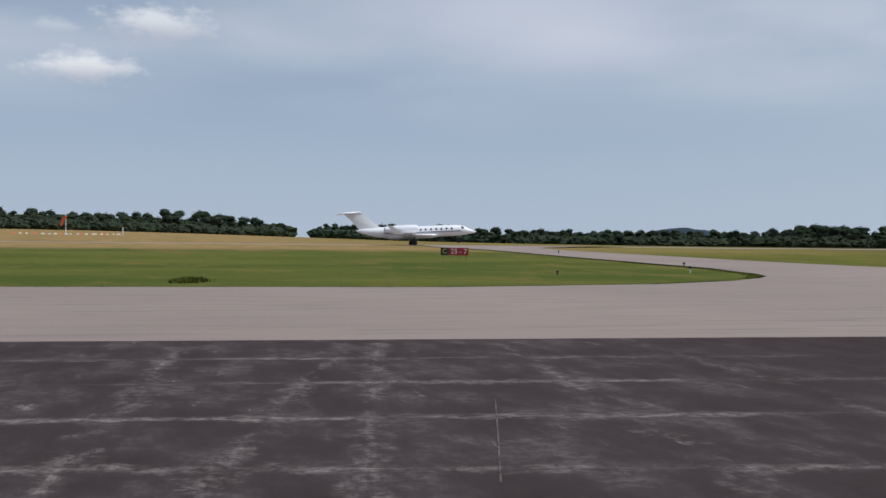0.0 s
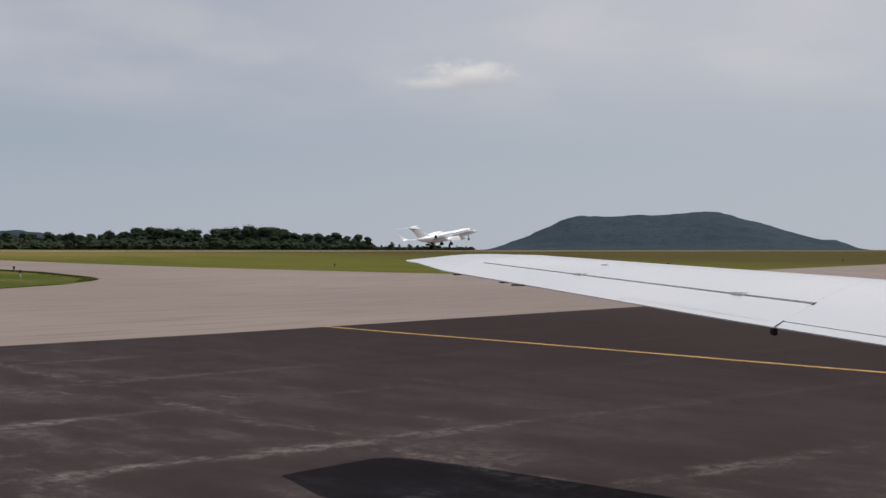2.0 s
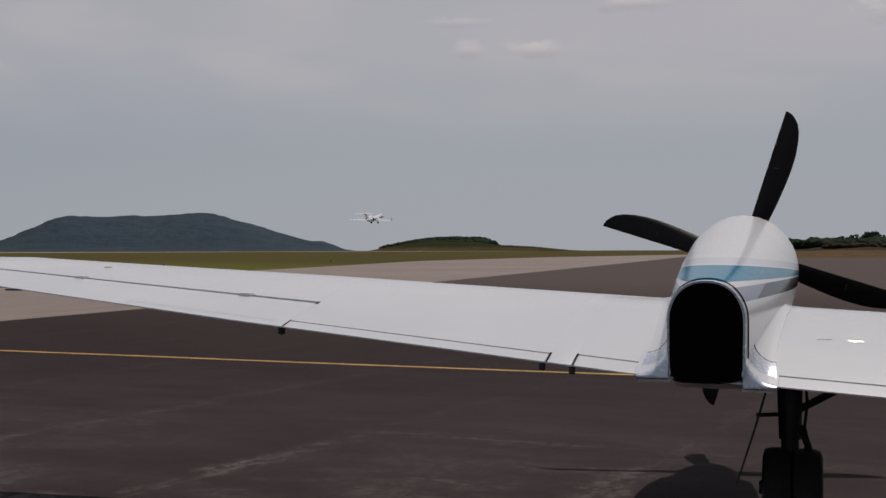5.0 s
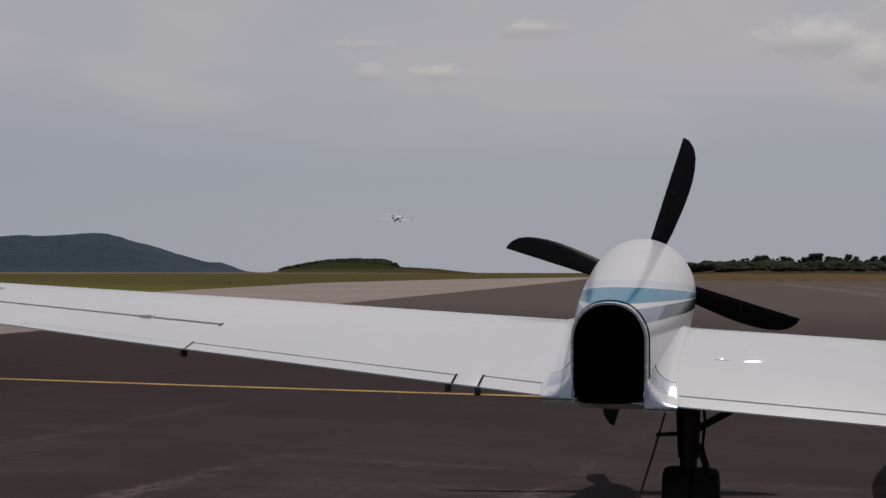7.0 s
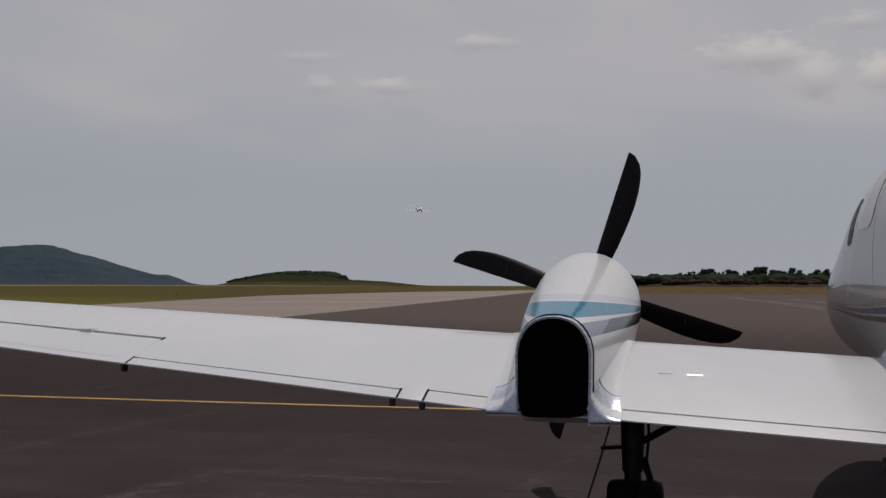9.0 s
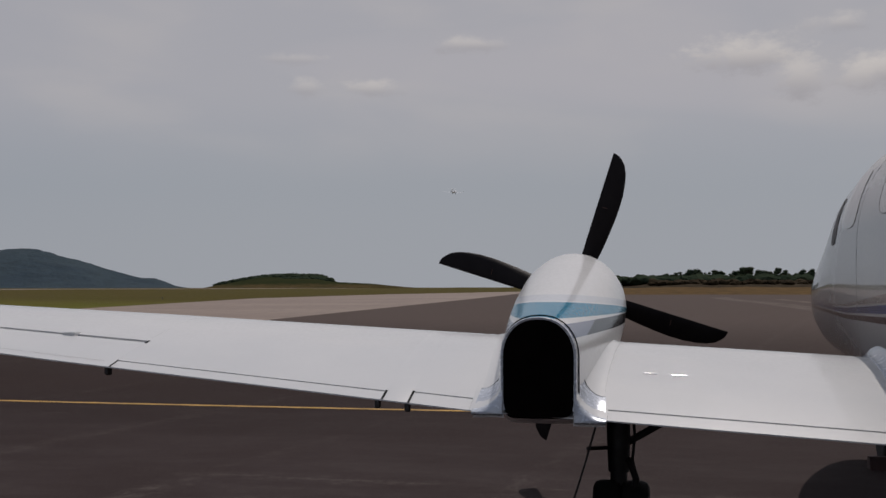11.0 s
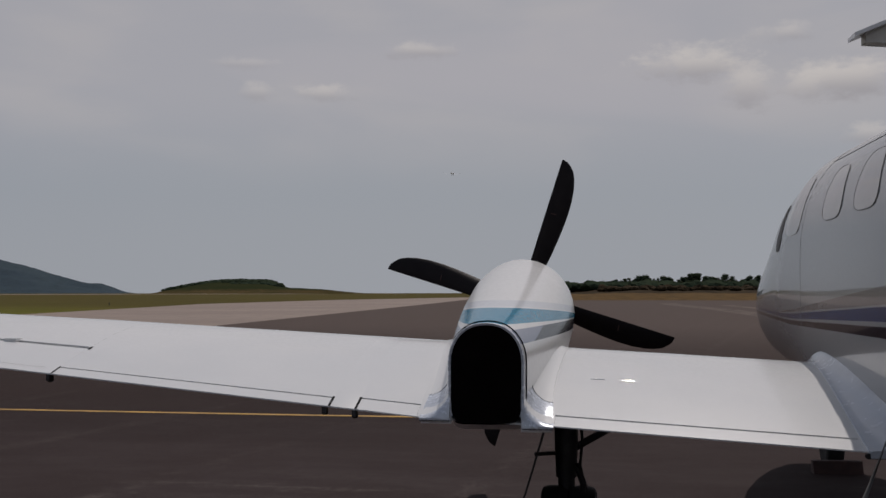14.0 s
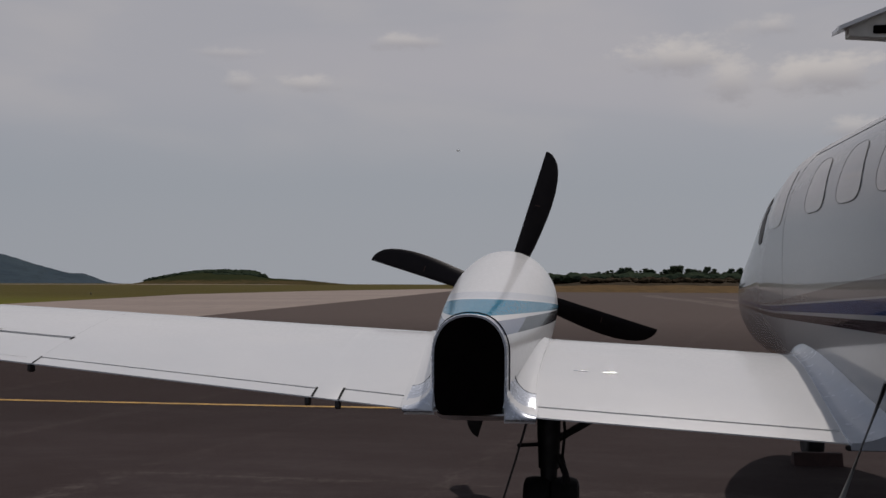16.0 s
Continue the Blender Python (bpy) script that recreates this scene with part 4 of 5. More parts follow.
def door_line(s):
    """A place along the open door's forward edge, s metres in from its free corner."""
    return Vector((0.684 + s * 0.925, 3.1, 2.286 + s * 0.38 - 0.10 * s * s))


def door_skin(o, th):
    rings = []
    for k in range(9):
        p = door_line(k * 0.12)
        rings.append([(p.x, 3.14, p.z + o), (p.x, 3.06, p.z + o), (p.x, 3.06, p.z + o - th * 0.5), (p.x, 3.14, p.z + o - th * 0.5)])
    return loft(rings)


def door_frame():
    rings = []
    for k in range(9):
        p = door_line(0.035 + k * 0.115)
        d = 0.035 + 0.075 * min(1.0, k / 1.5)
        rings.append([(p.x, 3.13, p.z - 0.008), (p.x, 3.08, p.z - 0.008), (p.x, 3.08, p.z - d), (p.x, 3.13, p.z - d)])
    return loft(rings)


build_aeroplane()
chock_at = pose(0, 0, 0, 0, 0, HEADING) @ Matrix.Translation((FX - 0.04, 10.30, 0.012))
chock = thing("wheel_chock", "reddish brown wooden chock by the nose wheel", "chock", chock_at)
part("block", loft([[(x, 0, 0), (x, 0.16, 0), (x, 0.12, 0.11), (x, 0.04, 0.11)] for x in (-0.21, 0.21)]), CHOCK, chock)


# ---- the departing jet ----
def build_jet():
    """A swept twin-jet 22 m long; its origin lies under the main wheels, the nose points along +y."""
    jet = thing("business_jet", "white business jet with swept wings taking off", "jet")
    rows = [(-9.3, 2.75, 0.12, 0.15), (-8.0, 2.55, 0.42, 0.45), (-6.0, 2.32, 0.78, 0.80), (-3.5, 2.20, 0.90, 0.92), (6.0, 2.20, 0.90, 0.92), (7.7, 2.18, 0.88, 0.90), (8.7, 2.10, 0.79, 0.74), (9.5, 1.95, 0.58, 0.50), (10.3, 1.83, 0.33, 0.28), (10.75, 1.78, 0.10, 0.09)]
    body = part("fuselage", loft([[(w * math.cos(t), y, z + h * math.sin(t)) for t in [2 * math.pi * k / 28 for k in range(28)]] for y, z, w, h in rows]), JETWHITE, jet)
    for side in (-1, 1):
        for k in range(7):
            y = 1.2 + 0.88 * k
            bm = bmesh.new()
            bmesh.ops.create_uvsphere(bm, u_segments=10, v_segments=6, radius=1.0, matrix=Matrix.Translation((side * 0.86, y, 2.50)) @ Matrix.Diagonal((0.04, 0.17, 0.21, 1)))
            part("cabin_window", bm, JETGLASS, body, "dark oval cabin window")
        bm = bmesh.new()
        bmesh.ops.create_uvsphere(bm, u_segments=12, v_segments=8, radius=1.0, matrix=Matrix.Translation((side * 0.50, 8.45, 2.60)) @ Matrix.Rotation(radians(-28), 4, "X") @ Matrix.Diagonal((0.34, 0.38, 0.13, 1)))
        part("windscreen", bm, JETGLASS, body, "dark cockpit windscreen")
        bm = loft([[(side * (0.895 + 0.012), y, z + a) for a in (-0.12, 0.12)] + [(side * 0.80, y, z + a) for a in (0.12, -0.12)] for y, z in ((-5.0, 2.15), (-2, 2.08), (3, 2.05), (8.0, 2.08))])
        part("cheat_line", bm, JETGREY, body, "grey stripe")
        wing = loft([[(side * x, yl, z), (side * x, yl * 0.6 + yt * 0.4, z + th), (side * x, yt, z), (side * x, yl * 0.6 + yt * 0.4, z - th * 0.6)] for x, yl, yt, z, th in ((0.3, 4.6, -1.9, 1.42, 0.28), (3.0, 2.2, -2.3, 1.55, 0.16), (9.4, -3.2, -4.9, 1.95, 0.06))])
        w = part("wing", wing, JETWHITE, jet)
        part("winglet", loft([[(side * x, yl, z), (side * (x + 0.04), (yl + yt) / 2, z), (side * x, yt, z), (side * (x - 0.04), (yl + yt) / 2, z)] for x, yl, yt, z in ((9.38, -3.2, -4.9, 1.95), (9.75, -4.2, -5.3, 2.5), (9.95, -5.2, -5.9, 3.3))]), JETWHITE, w)
        nac = part("engine", loft([[(side * 1.72 + r * math.cos(t), y, 2.72 + r * math.sin(t)) for t in [2 * math.pi * k / 20 for k in range(20)]] for y, r in ((0.3, 0.50), (0.42, 0.60), (0.1, 0.66), (-1.5, 0.70), (-3.6, 0.60), (-5.0, 0.44))], False, False), JETWHITE, jet, "white engine pod")
        part("fan", loft([[(side * 1.72 + r * math.cos(t), y, 2.72 + r * math.sin(t)) for t in [2 * math.pi * k / 20 for k in range(20)]] for y, r in ((0.1, 0.54), (0.0, 0.2))]), JETGLASS, nac)
        part("exhaust", loft([[(side * 1.72 + r * math.cos(t), y, 2.72 + r * math.sin(t)) for t in [2 * math.pi * k / 20 for k in range(20)]] for y, r in ((-4.9, 0.43), (-4.6, 0.3))]), JETGLASS, nac)
        part("pylon", box(min(side * 0.75, side * 1.4), max(side * 0.75, side * 1.4), -4.2, -1.0, 2.62, 2.82, 0.05), JETWHITE, nac)
        stab = loft([[(side * x, yl, z), (side * x, (yl + yt) / 2, z + 0.07), (side * x, yt, z), (side * x, (yl + yt) / 2, z - 0.05)] for x, yl, yt, z in ((0.0, -8.9, -11.4, 5.66), (3.9, -11.1, -12.2, 5.56))])
        part("tailplane", stab, JETWHITE, jet)
        leg = part("main_gear", tube([(side * 1.5, 0.0, 1.5), (side * 1.5, 0.0, 0.4)], 0.10, 8), STEEL, jet)
        for dx in (-0.22, 0.22):
            part("tyre", wheel(side * 1.5 + dx, 0.0, 0.36, 0.36, 0.24), RUBBER, leg)
    part("belly_fairing", loft([[(w * math.cos(t), y, 1.52 + h * math.sin(t)) for t in [2 * math.pi * k / 20 for k in range(20)]] for y, w, h in ((-4.8, 0.2, 0.1), (-3.6, 0.9, 0.42), (0, 1.15, 0.50), (3.5, 1.0, 0.42), (5.4, 0.3, 0.12))]), JETWHITE, jet)
    part("tail_fin", loft([[(-th, y0 * 0.5 + y1 * 0.5, z), (0, y1, z), (th, y0 * 0.5 + y1 * 0.5, z), (0, y0, z)] for y0, y1, z, th in ((-8.6, -3.2, 2.7, 0.22), (-9.2, -5.6, 3.3, 0.18), (-10.2, -7.1, 4.5, 0.15), (-11.5, -8.6, 5.72, 0.12))]), JETWHITE, jet)
    part("dorsal_bullet", tube([(0, -8.2, 5.62), (0, -9.0, 5.72), (0, -11.1, 5.70), (0, -12.0, 5.66)], [0.05, 0.2, 0.16, 0.02], 10), JETWHITE, jet)
    ng = part("nose_gear", tube([(0, 7.8, 1.4), (0, 7.8, 0.3)], 0.07, 8), STEEL, jet)
    part("tyre", wheel(0, 7.8, 0.28, 0.28, 0.2), RUBBER, ng)
    return jet


jet = build_jet()


# ---- far land: mountain, hills, woods ----
def ridge(name, az0, az1, d0, d1, profile, mat, label, category, rough, na=120, nr=24, freq=0.02):
    """A hill whose skyline rises profile(bearing) degrees; it swells from d0 to d1."""
    bm = bmesh.new()
    grid = []
    for i in range(na + 1):
        az = az0 + (az1 - az0) * i / na
        row = []
        for j in range(nr + 1):
            f = j / nr
            d = d0 + (d1 - d0) * f
            crest = (d0 + d1) / 2
            p = polar(az, d)
            lift = math.sin(math.pi * f) ** 1.4 * max(0.0, (1.6 + crest * math.tan(radians(profile(az)))) - height(p.x, p.y))
            n = noise.fractal(Vector((p.x * freq, p.y * freq, 0)), 0.9, 2.0, 4) * rough * min(1.0, lift / (rough * 3 + 0.01))
            row.append(bm.verts.new((p.x, p.y, p.z - 0.5 + lift + n)))
        grid.append(row)
    for a, b in zip(grid, grid[1:]):
        for j in range(nr):
            bm.faces.new((a[j], a[j + 1], b[j + 1], b[j]))
    return structure(name, bm, mat, label, category)


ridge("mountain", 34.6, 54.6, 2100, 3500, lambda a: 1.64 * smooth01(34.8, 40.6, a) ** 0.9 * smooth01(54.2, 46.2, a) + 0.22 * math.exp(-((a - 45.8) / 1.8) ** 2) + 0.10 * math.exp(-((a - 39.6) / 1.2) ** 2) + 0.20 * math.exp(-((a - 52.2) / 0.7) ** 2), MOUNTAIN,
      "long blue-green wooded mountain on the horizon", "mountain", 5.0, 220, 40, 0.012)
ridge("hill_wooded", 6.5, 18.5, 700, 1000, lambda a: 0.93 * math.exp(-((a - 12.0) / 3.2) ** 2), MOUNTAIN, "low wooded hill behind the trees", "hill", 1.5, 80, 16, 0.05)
def hill_rise(a):
    """Degrees by which the dry hill rises at a bearing."""
    return smooth01(54.2, 58.5, a) ** 0.7 * (0.30 * smooth01(66.0, 61.3, a) + 0.33 * smooth01(61.4, 60.0, a))


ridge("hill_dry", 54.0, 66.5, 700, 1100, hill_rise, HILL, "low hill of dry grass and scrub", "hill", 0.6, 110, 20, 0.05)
ridge("verge", 73.0, 125.0, 222, 400, lambda a: 0.06 * smooth01(73, 78, a) + 0.02, VERGE, "dry straw verge rising at the end of the apron", "verge", 0.25, 120, 14, 0.08)
ridge("bank", 73.0, 125.0, 296, 470, lambda a: 0.40 * smooth01(73, 79, a), SCRUB, "brown scrubby bank at the airfield's edge", "bank", 0.5, 120, 14, 0.08)


def tree_model(name, tall, wide, seed, poplar=False):
    """A trunk with limbs and a crown of uneven lobes and many leaf clumps."""
    rnd = random.Random(seed)
    tree = thing(name, "dark green broadleaf tree in full summer leaf", "tree", None, "trees at the edge of the airfield")
    bm = tube([(0, 0, -0.3), (0.05 * tall * 0.1, 0, tall * 0.3), (0, 0.03 * tall, tall * 0.7)], [0.035 * tall, 0.025 * tall, 0.008 * tall], 7)
    for k in range(5):
        a = rnd.uniform(0, 6.28)
        z0 = tall * rnd.uniform(0.2, 0.5)
        tube([(0, 0, z0), (wide * 0.3 * math.cos(a), wide * 0.3 * math.sin(a), z0 + tall * 0.22)], [0.014 * tall, 0.004 * tall], 5, bm)
    part("trunk", bm, BARK, tree)
    bm = bmesh.new()
    lobes = []
    for k in range(20):
        z = tall * (rnd.uniform(0.08, 0.9) if k % 3 else rnd.uniform(0.05, 0.3))
        spread = wide * 0.5 * (1 - abs(z / tall - 0.36) * 1.15) * (0.55 if poplar else 1.0)
        a = rnd.uniform(0, 6.28)
        q = rnd.uniform(0.2, 0.95) * max(0.05, spread)
        r = tall * rnd.uniform(0.11, 0.19) * (0.8 if poplar else 1.0)
        c = Vector((q * math.cos(a), q * math.sin(a), z))
        lobes.append((c, r))
        m = Matrix.Translation(c) @ Matrix.Rotation(rnd.uniform(0, 6), 4, "Z") @ Matrix.Diagonal((r * 0.9, r * 0.9, r * 0.8, 1))
        made = bmesh.ops.create_icosphere(bm, subdivisions=2, radius=1.0, matrix=m)
        for v in made["verts"]:
            v.co += (v.co - c) * 0.5 * noise.noise(v.co * 1.3 + Vector((seed, 0, 0)))
    for c, r in lobes:
        for k in range(64):
            d = Vector((rnd.gauss(0, 1), rnd.gauss(0, 1), rnd.gauss(0.2, 1))).normalized()
            p = c + d * r * rnd.uniform(0.75, 1.22)
            if p.z < 0.1:
                continue
            s = tall * rnd.uniform(0.018, 0.042)
            t = d.orthogonal().normalized()
            t.rotate(Matrix.Rotation(rnd.uniform(0, 6.28), 3, d))
            b2 = d.cross(t) + 0.5 * d
            q = [p - t * s, p + b2 * s * 0.8, p + t * s, p - b2 * s * 0.8]
            bm.faces.new([bm.verts.new(x) for x in q])
    part("crown", bm, WOODS, tree, "", False)
    return tree


def hill_crown(a):
    """Height of the dry hill's crown at a bearing."""
    return 1.6 + 900 * math.tan(radians(hill_rise(a)))


def build_trees():
    rnd = random.Random(5)
    models = [tree_model("tree", 8.0, 8.5, 11), tree_model("tree", 7.0, 9.0, 12), tree_model("tree", 8.5, 6.5, 13, True), tree_model("tree", 6.0, 8.0, 14), tree_model("tree", 7.5, 7.5, 15)]
    used = [False] * len(models)

    def put(az, d, size, k=None, z=None):
        k = rnd.randrange(len(models)) if k is None else k
        p = polar(az, d, z)
        m = Matrix.Translation(p) @ Matrix.Rotation(rnd.uniform(0, 6.28), 4, "Z")
        if not used[k]:
            used[k] = True
            ob = models[k]
            ob.matrix_basis = m
        else:
            ob = copy_thing(models[k], m)
        tall = (8.0, 7.0, 8.5, 6.0, 7.5)[k]
        lo, hi = (1.0, 1.35) if size < 3.5 else (1.3, 1.9)
        ob.scale = (size / tall * rnd.uniform(lo, hi), size / tall * rnd.uniform(lo, hi), size / tall)
    # wood on the rise beyond the hay field
    for row in range(2):
        az = -24.0
        while az < -7.8:
            f = 1.0 + 0.16 * smooth01(-17, -14, az) - 0.55 * smooth01(-10.8, -7.4, az)
            put(az, rnd.uniform(395, 410) + 14 * row, f * rnd.uniform(4.6, 6.4) * (1 + 0.12 * row))
            az += rnd.uniform(0.42, 0.8)
    # low scattered trees where the field drops
    az = -6.2
    while az < 4.0:
        put(az, rnd.uniform(440, 470), rnd.uniform(4.4, 7.4), 2 if rnd.random() < 0.25 else None)
        az += rnd.uniform(0.20, 0.48)
    # hedge of trees behind the runway
    for row in range(2):
        az = 3.6
        while az < 29.2:
            f = 0.82 + 0.36 * smooth01(15.5, 18.5, az) - 0.42 * smooth01(23, 29, az)
            put(az, rnd.uniform(425, 440) + 15 * row, f * rnd.uniform(5.6, 7.2) * (1 + 0.12 * row), 2 if rnd.random() < 0.15 else None)
            az += rnd.uniform(0.40, 0.75)
    while az < 34.6:
        put(az, rnd.uniform(460, 480), rnd.uniform(1.4, 2.4) + (1.8 if rnd.random() < 0.12 else 0.0))
        az += rnd.uniform(0.30, 0.55)
    # scrub on the crown of the dry hill
    for k in range(18):
        a = rnd.uniform(55.8, 60.9)
        put(a, rnd.uniform(885, 915), rnd.uniform(1.7, 2.5) * (0.6 + 0.6 * smooth01(55.5, 59.5, a)), rnd.choice((1, 3)), hill_crown(a) - 1.0)
    # trees along the bank
    az = 74.0
    while az < 97:
        f = 0.45 + 0.55 * smooth01(74, 80, az) + 0.25 * math.exp(-((az - 81.8) / 0.5) ** 2)
        put(az, rnd.uniform(372, 392), f * rnd.uniform(2.9, 4.4), None, 3.2 * smooth01(73, 79, az))
        az += rnd.uniform(0.17, 0.31)


def thicket(name, az0, az1, d, tall, count, seed, base=None, fine=2, mat=None):
    """Undergrowth that closes a wood's foot: many small leafy clumps."""
    rnd = random.Random(seed)
    bm = bmesh.new()
    for k in range(count):
        az = az0 + (az1 - az0) * (k + rnd.random()) / count
        p = polar(az, d + rnd.uniform(-6, 6), base(az) if callable(base) else base)
        h = tall * rnd.uniform(0.5, 1.1)
        w = h * rnd.uniform(0.9, 1.6)
        made = bmesh.ops.create_icosphere(bm, subdivisions=fine, radius=1.0, matrix=Matrix.Translation(p + Vector((0, 0, h * 0.35))) @ Matrix.Diagonal((w, w, h * 0.65, 1)))
        for v in made["verts"]:
            v.co += (v.co - p) * (0.42 * noise.noise(v.co * 0.9) + (0.22 * noise.noise(v.co * 3.1) if fine > 2 else 0.0))
    structure(name, bm, mat or WOODS, "dense dark undergrowth at the foot of the trees", "undergrowth", False, "stuff")


build_trees()
thicket("undergrowth", -24, -7.9, 398, 2.9, 150, 1, None, 3)
thicket("undergrowth", 3.4, 29.0, 428, 3.1, 220, 2, None, 3)
thicket("undergrowth", 4.0, 27.5, 448, 4.4, 170, 7, None, 3)
thicket("undergrowth", -24, -8.4, 412, 4.0, 130, 8, None, 3)
thicket("undergrowth", -6.4, 3.6, 448, 3.3, 150, 3, None, 3)
thicket("undergrowth", 58.0, 60.9, 850, 2.4, 120, 16, lambda a: 0.86 * hill_crown(a) - 1.2)
thicket("undergrowth", 58.4, 60.6, 822, 2.0, 90, 17, lambda a: 0.73 * hill_crown(a) - 1.0)
thicket("undergrowth", 55.2, 60.9, 898, 2.4, 260, 4, lambda a: hill_crown(a) - 1.2)
thicket("undergrowth", 57.0, 60.8, 880, 2.6, 150, 14, lambda a: hill_crown(a) - 2.6)
thicket("undergrowth", 28.6, 34.4, 470, 1.2, 110, 15)
thicket("undergrowth", 74.0, 112, 366, 2.4, 460, 5, 2.9)
thicket("undergrowth", 77.0, 112, 348, 1.6, 260, 9, 2.3, 2, SCRUB)


# ---- small things on the airfield ----
def lettering(text, size, x, z, mat, parent, y):
    c = bpy.data.curves.new("lettering", "FONT")
    c.body, c.size, c.align_x, c.align_y, c.extrude = text, size, "CENTER", "CENTER", 0.004
    c.materials.append(mat)
    ob = new("lettering", c)
    ob.parent = parent
    ob.matrix_basis = Matrix.Translation((x, y, z)) @ Matrix.Rotation(radians(90), 4, "X")
    return ob


def build_sign():
    d = 95.0
    at = polar(0.50, d)
    s = thing("runway_sign", "red and black runway holding sign with white lettering", "sign", Matrix.Translation(at) @ Matrix.Rotation(radians(-0.4), 4, "Z"))
    part("panel", box(-1.18, -0.50, -0.09, 0.09, 0.28, 0.92, 0.02), SIGNBLACK, s, "black panel")
    part("panel", box(-0.49, 1.18, -0.09, 0.09, 0.28, 0.92, 0.02), RED, s, "red panel")
    for x in (-1.0, -0.3, 0.4, 1.0):
        part("leg", tube([(x, 0, -0.1), (x, 0, 0.30)], 0.018, 8), STEEL, s)
    lettering("C", 0.58, -0.84, 0.60, SIGNYELLOW, s, -0.096)
    lettering("25 - 7", 0.58, 0.36, 0.60, SIGNWHITE, s, -0.096)


build_sign()


def marker(x, y, tall, sleeve):
    m = thing("edge_marker", "small dark edge light on a short stake in the grass", "edge light", Matrix.Translation((x, y, height(x, y) - 0.03)), "taxiway edge lights")
    part("stake", tube([(0, 0, 0), (0, 0, tall * 0.62)], 0.03, 8), SIGNWHITE if sleeve else STEEL, m)
    part("lens", tube([(0, 0, tall * 0.6), (0, 0, tall * 0.66), (0, 0, tall * 0.95), (0, 0, tall)], [0.05, 0.085, 0.08, 0.03], 10), SIGNBLACK, m)


for x, y, tall, sleeve in ((5.92, 59.5, 0.24, False), (14.4, 66.0, 0.42, True), (16.6, 78.0, 0.38, False), (44.6, 86.0, 0.26, False), (12.0, 118.0, 0.40, False), (-38.0, 48.0, 0.4, False), (76, 78.0, 0.4, False), (120, 92.0, 0.4, False)):
    marker(x, y, tall, sleeve)


WORN = plain("worn_white", (0.55, 0.52, 0.46), 0.8, vary=0.2)


def build_windsock():
    at = polar(-18.6, 300)
    s = thing("windsock", "limp orange windsock on a pale pole in the hay field", "windsock", Matrix.Translation(at))
    part("pole", tube([(0, 0, -0.3), (0, 0, 4.6)], [0.10, 0.07], 8), SIGNWHITE, s)
    part("sock", loft([[(-x + r * math.cos(t), r * math.sin(t), z) for t in [2 * math.pi * k / 12 for k in range(12)]] for x, z, r in ((0.1, 4.3, 0.45), (0.6, 3.7, 0.42), (1.0, 2.8, 0.34), (1.3, 1.9, 0.24))]), ORANGE, s, "drooping orange cloth sock")
    p = thing("marker_pole", "white marker pole in the hay field", "pole", Matrix.Translation(polar(-15.95, 290)))
    part("pole", tube([(0, 0, -0.3), (0, 0, 1.8)], 0.12, 8), SIGNWHITE, p)
    rnd = random.Random(3)
    for k in range(26):
        a = -20.9 + k * 0.2 + rnd.uniform(-0.16, 0.16)
        m = thing("circle_marker", "low weathered segmented-circle marker in dry grass", "ground marker", Matrix.Translation(polar(a, 285 - 6 * math.sin(k / 17 * 3.1))) @ Matrix.Rotation(rnd.uniform(-0.5, 0.5), 4, "Z"), "segmented circle")
        part("panel", loft([[(x, -0.25, 0.0), (x, 0.0, 0.30), (x, 0.25, 0.0)] for x in (-0.2, 0.2 + rnd.uniform(-0.1, 0.3))]), WORN if k % 5 else ORANGE, m)


build_windsock()


def grass_blades(name, places, seed, lo, hi, label):
    rnd = random.Random(seed)
    verts, faces = [], []
    for x, y in places:
        a, h = rnd.uniform(0, 6.28), rnd.uniform(lo, hi)
        w = 0.03 + h * 0.10
        z = height(x, y) - 0.04
        lx, ly = rnd.uniform(-0.5, 0.5) * h, rnd.uniform(-0.5, 0.5) * h
        n = len(verts)
        verts += [(x - w * math.cos(a), y - w * math.sin(a), z), (x + w * math.cos(a), y + w * math.sin(a), z), (x + lx, y + ly, z + h)]
        faces.append((n, n + 1, n + 2))
    me = bpy.data.meshes.new(name)
    me.from_pydata(verts, [], faces)
    me.materials.append(GRASS)
    tagged(new(name, me), label, "grass", "", "stuff")


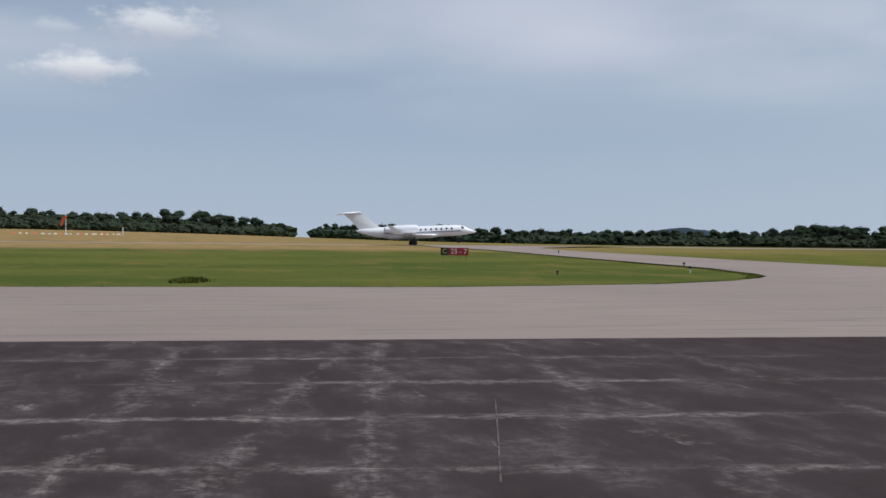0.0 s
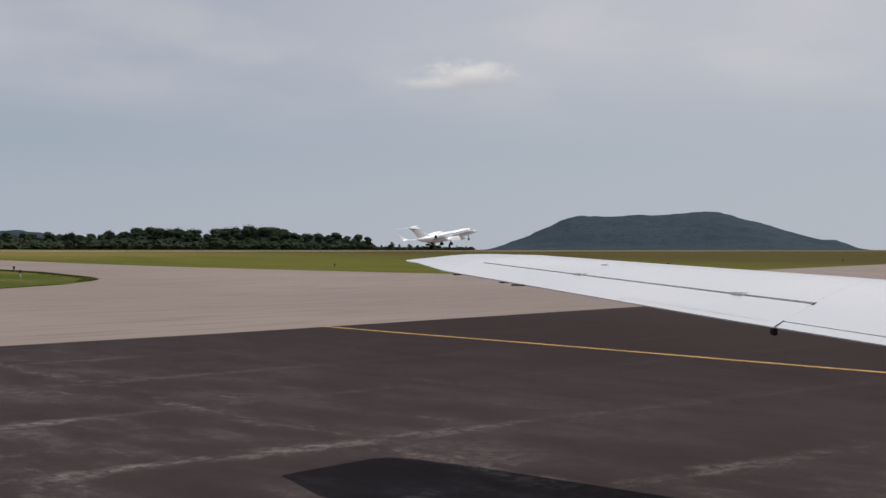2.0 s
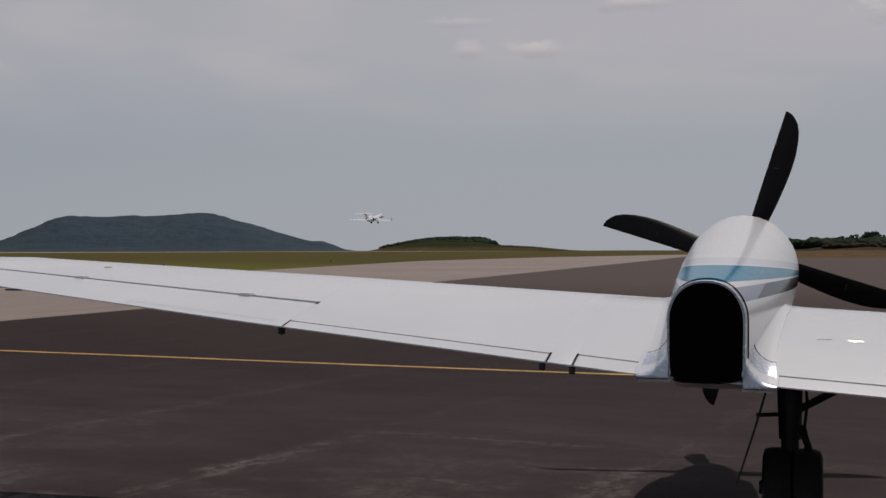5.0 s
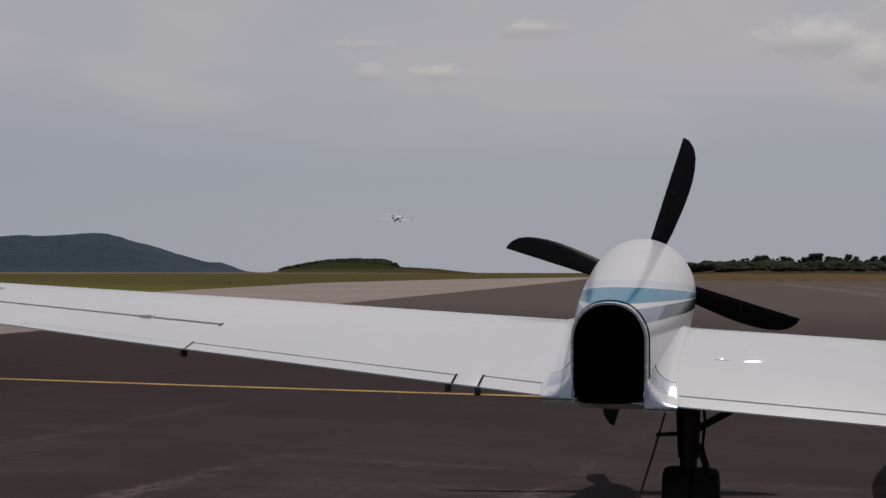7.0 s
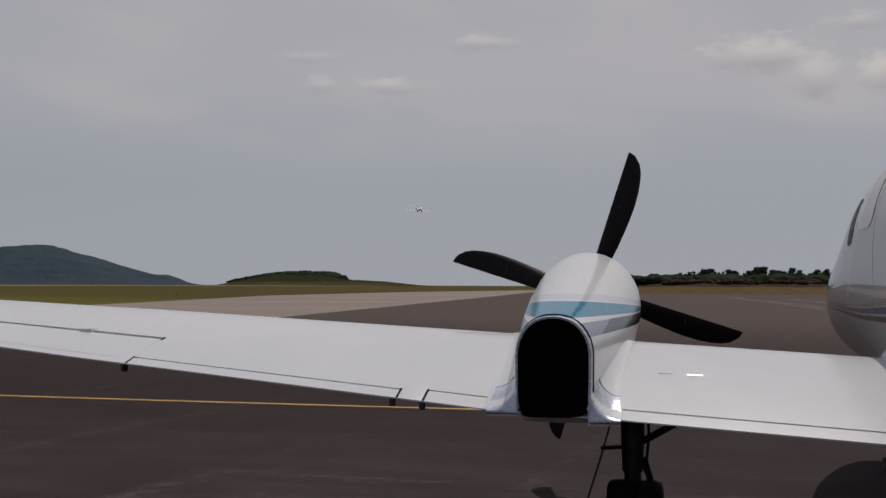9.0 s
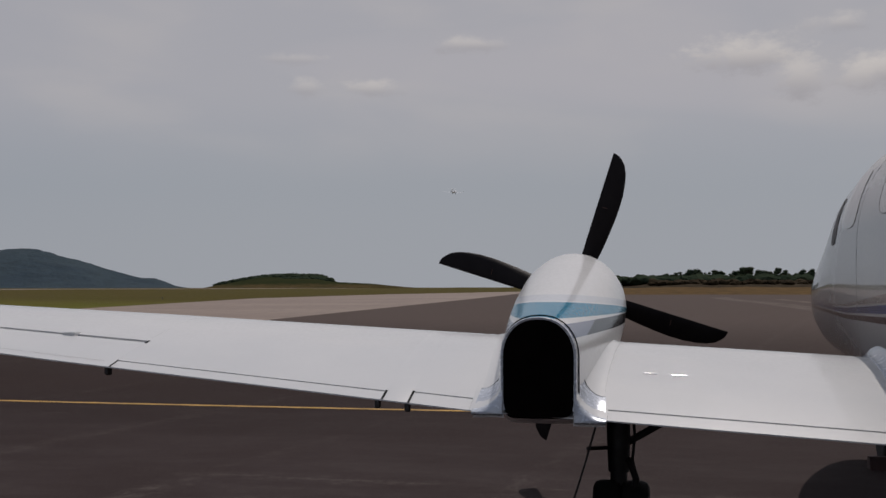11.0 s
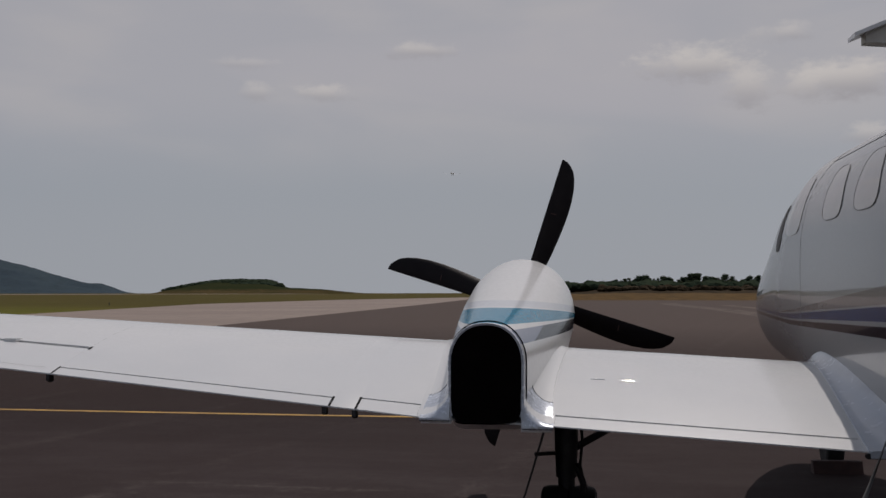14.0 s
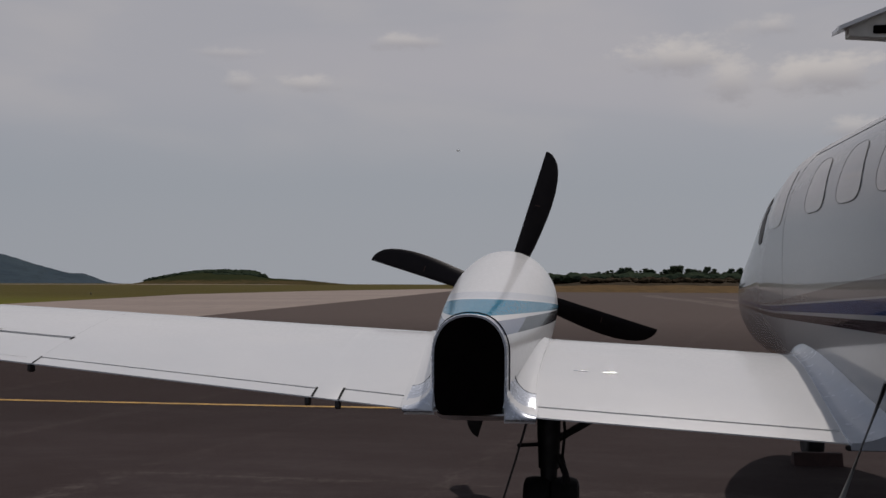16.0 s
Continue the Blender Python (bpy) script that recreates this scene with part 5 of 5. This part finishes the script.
rnd = random.Random(21)
places = []
for i in range(2, 6):
    (x0, y0), (x1, y1) = OUTER[i - 1], OUTER[i]
    for k in range(700):
        f, o = rnd.random(), rnd.random() ** 2 * 0.9
        places.append((x0 + (x1 - x0) * f - o * 0.25, y0 + (y1 - y0) * f + o + 0.15))
for i in range(0, 4):
    (x0, y0), (x1, y1) = LEFT[i], LEFT[i + 1]
    for k in range(400):
        f, o = rnd.random(), rnd.random() ** 2 * 0.9
        places.append((x0 + (x1 - x0) * f - o - 0.15, y0 + (y1 - y0) * f))
grass_blades("grass_edge", places, 4, 0.02, 0.065, "uneven grass along the pavement's edge")
places = [(-10.3 + rnd.gauss(0, 0.24), 45.0 + rnd.gauss(0, 0.7)) for k in range(900)]
grass_blades("grass_tuft", places, 6, 0.07, 0.24, "taller dark tuft of grass")


# ---- motion ----
# seconds, place, nose-up and bank of the jet
JET = [
    (0, -5.1, 185.5, 1.30, 3.0, 0.0),
    (0.5, 30.3, 193.7, 1.30, 5.0, 0.0),
    (1, 66.9, 202.2, 1.40, 7.0, 0.0),
    (1.5, 104.5, 210.9, 1.75, 8.0, 0.0),
    (2, 143.2, 219.8, 2.60, 9.0, 0.0),
    (2.5, 182.8, 229.0, 2.94, 9.8, 0.0),
    (3, 223.4, 238.3, 4.07, 10.0, 0.0),
    (3.5, 264.8, 247.9, 5.64, 9.8, 0.5),
    (4, 307.0, 257.6, 7.69, 9.5, 1.0),
    (4.5, 350.1, 267.6, 10.27, 9.2, 1.5),
    (5.25, 416.1, 282.8, 15.15, 9.0, 2.1),
    (6, 483.8, 298.5, 21.26, 8.8, 2.5),
    (7, 576.6, 319.9, 31.32, 8.6, 3.0),
    (8, 672.2, 342.0, 43.42, 8.5, 2.9),
    (9, 770.9, 364.8, 57.38, 8.3, 2.8),
    (10, 872.5, 388.3, 73.00, 8.1, 2.7),
    (11, 977.5, 412.5, 90.08, 7.9, 2.6),
    (12, 1086.1, 437.6, 108.51, 7.7, 2.4),
    (13, 1198.6, 463.6, 128.27, 7.5, 2.3),
    (14, 1315.6, 490.6, 149.48, 7.4, 2.2),
    (15, 1437.5, 518.8, 172.46, 7.2, 2.1),
    (16, 1565.1, 548.3, 197.74, 7.0, 2.0),
]
def motions():
    walk(jet, [(t, pose(x, y, z, pitch, roll, -77)) for t, x, y, z, pitch, roll in JET])


motions()
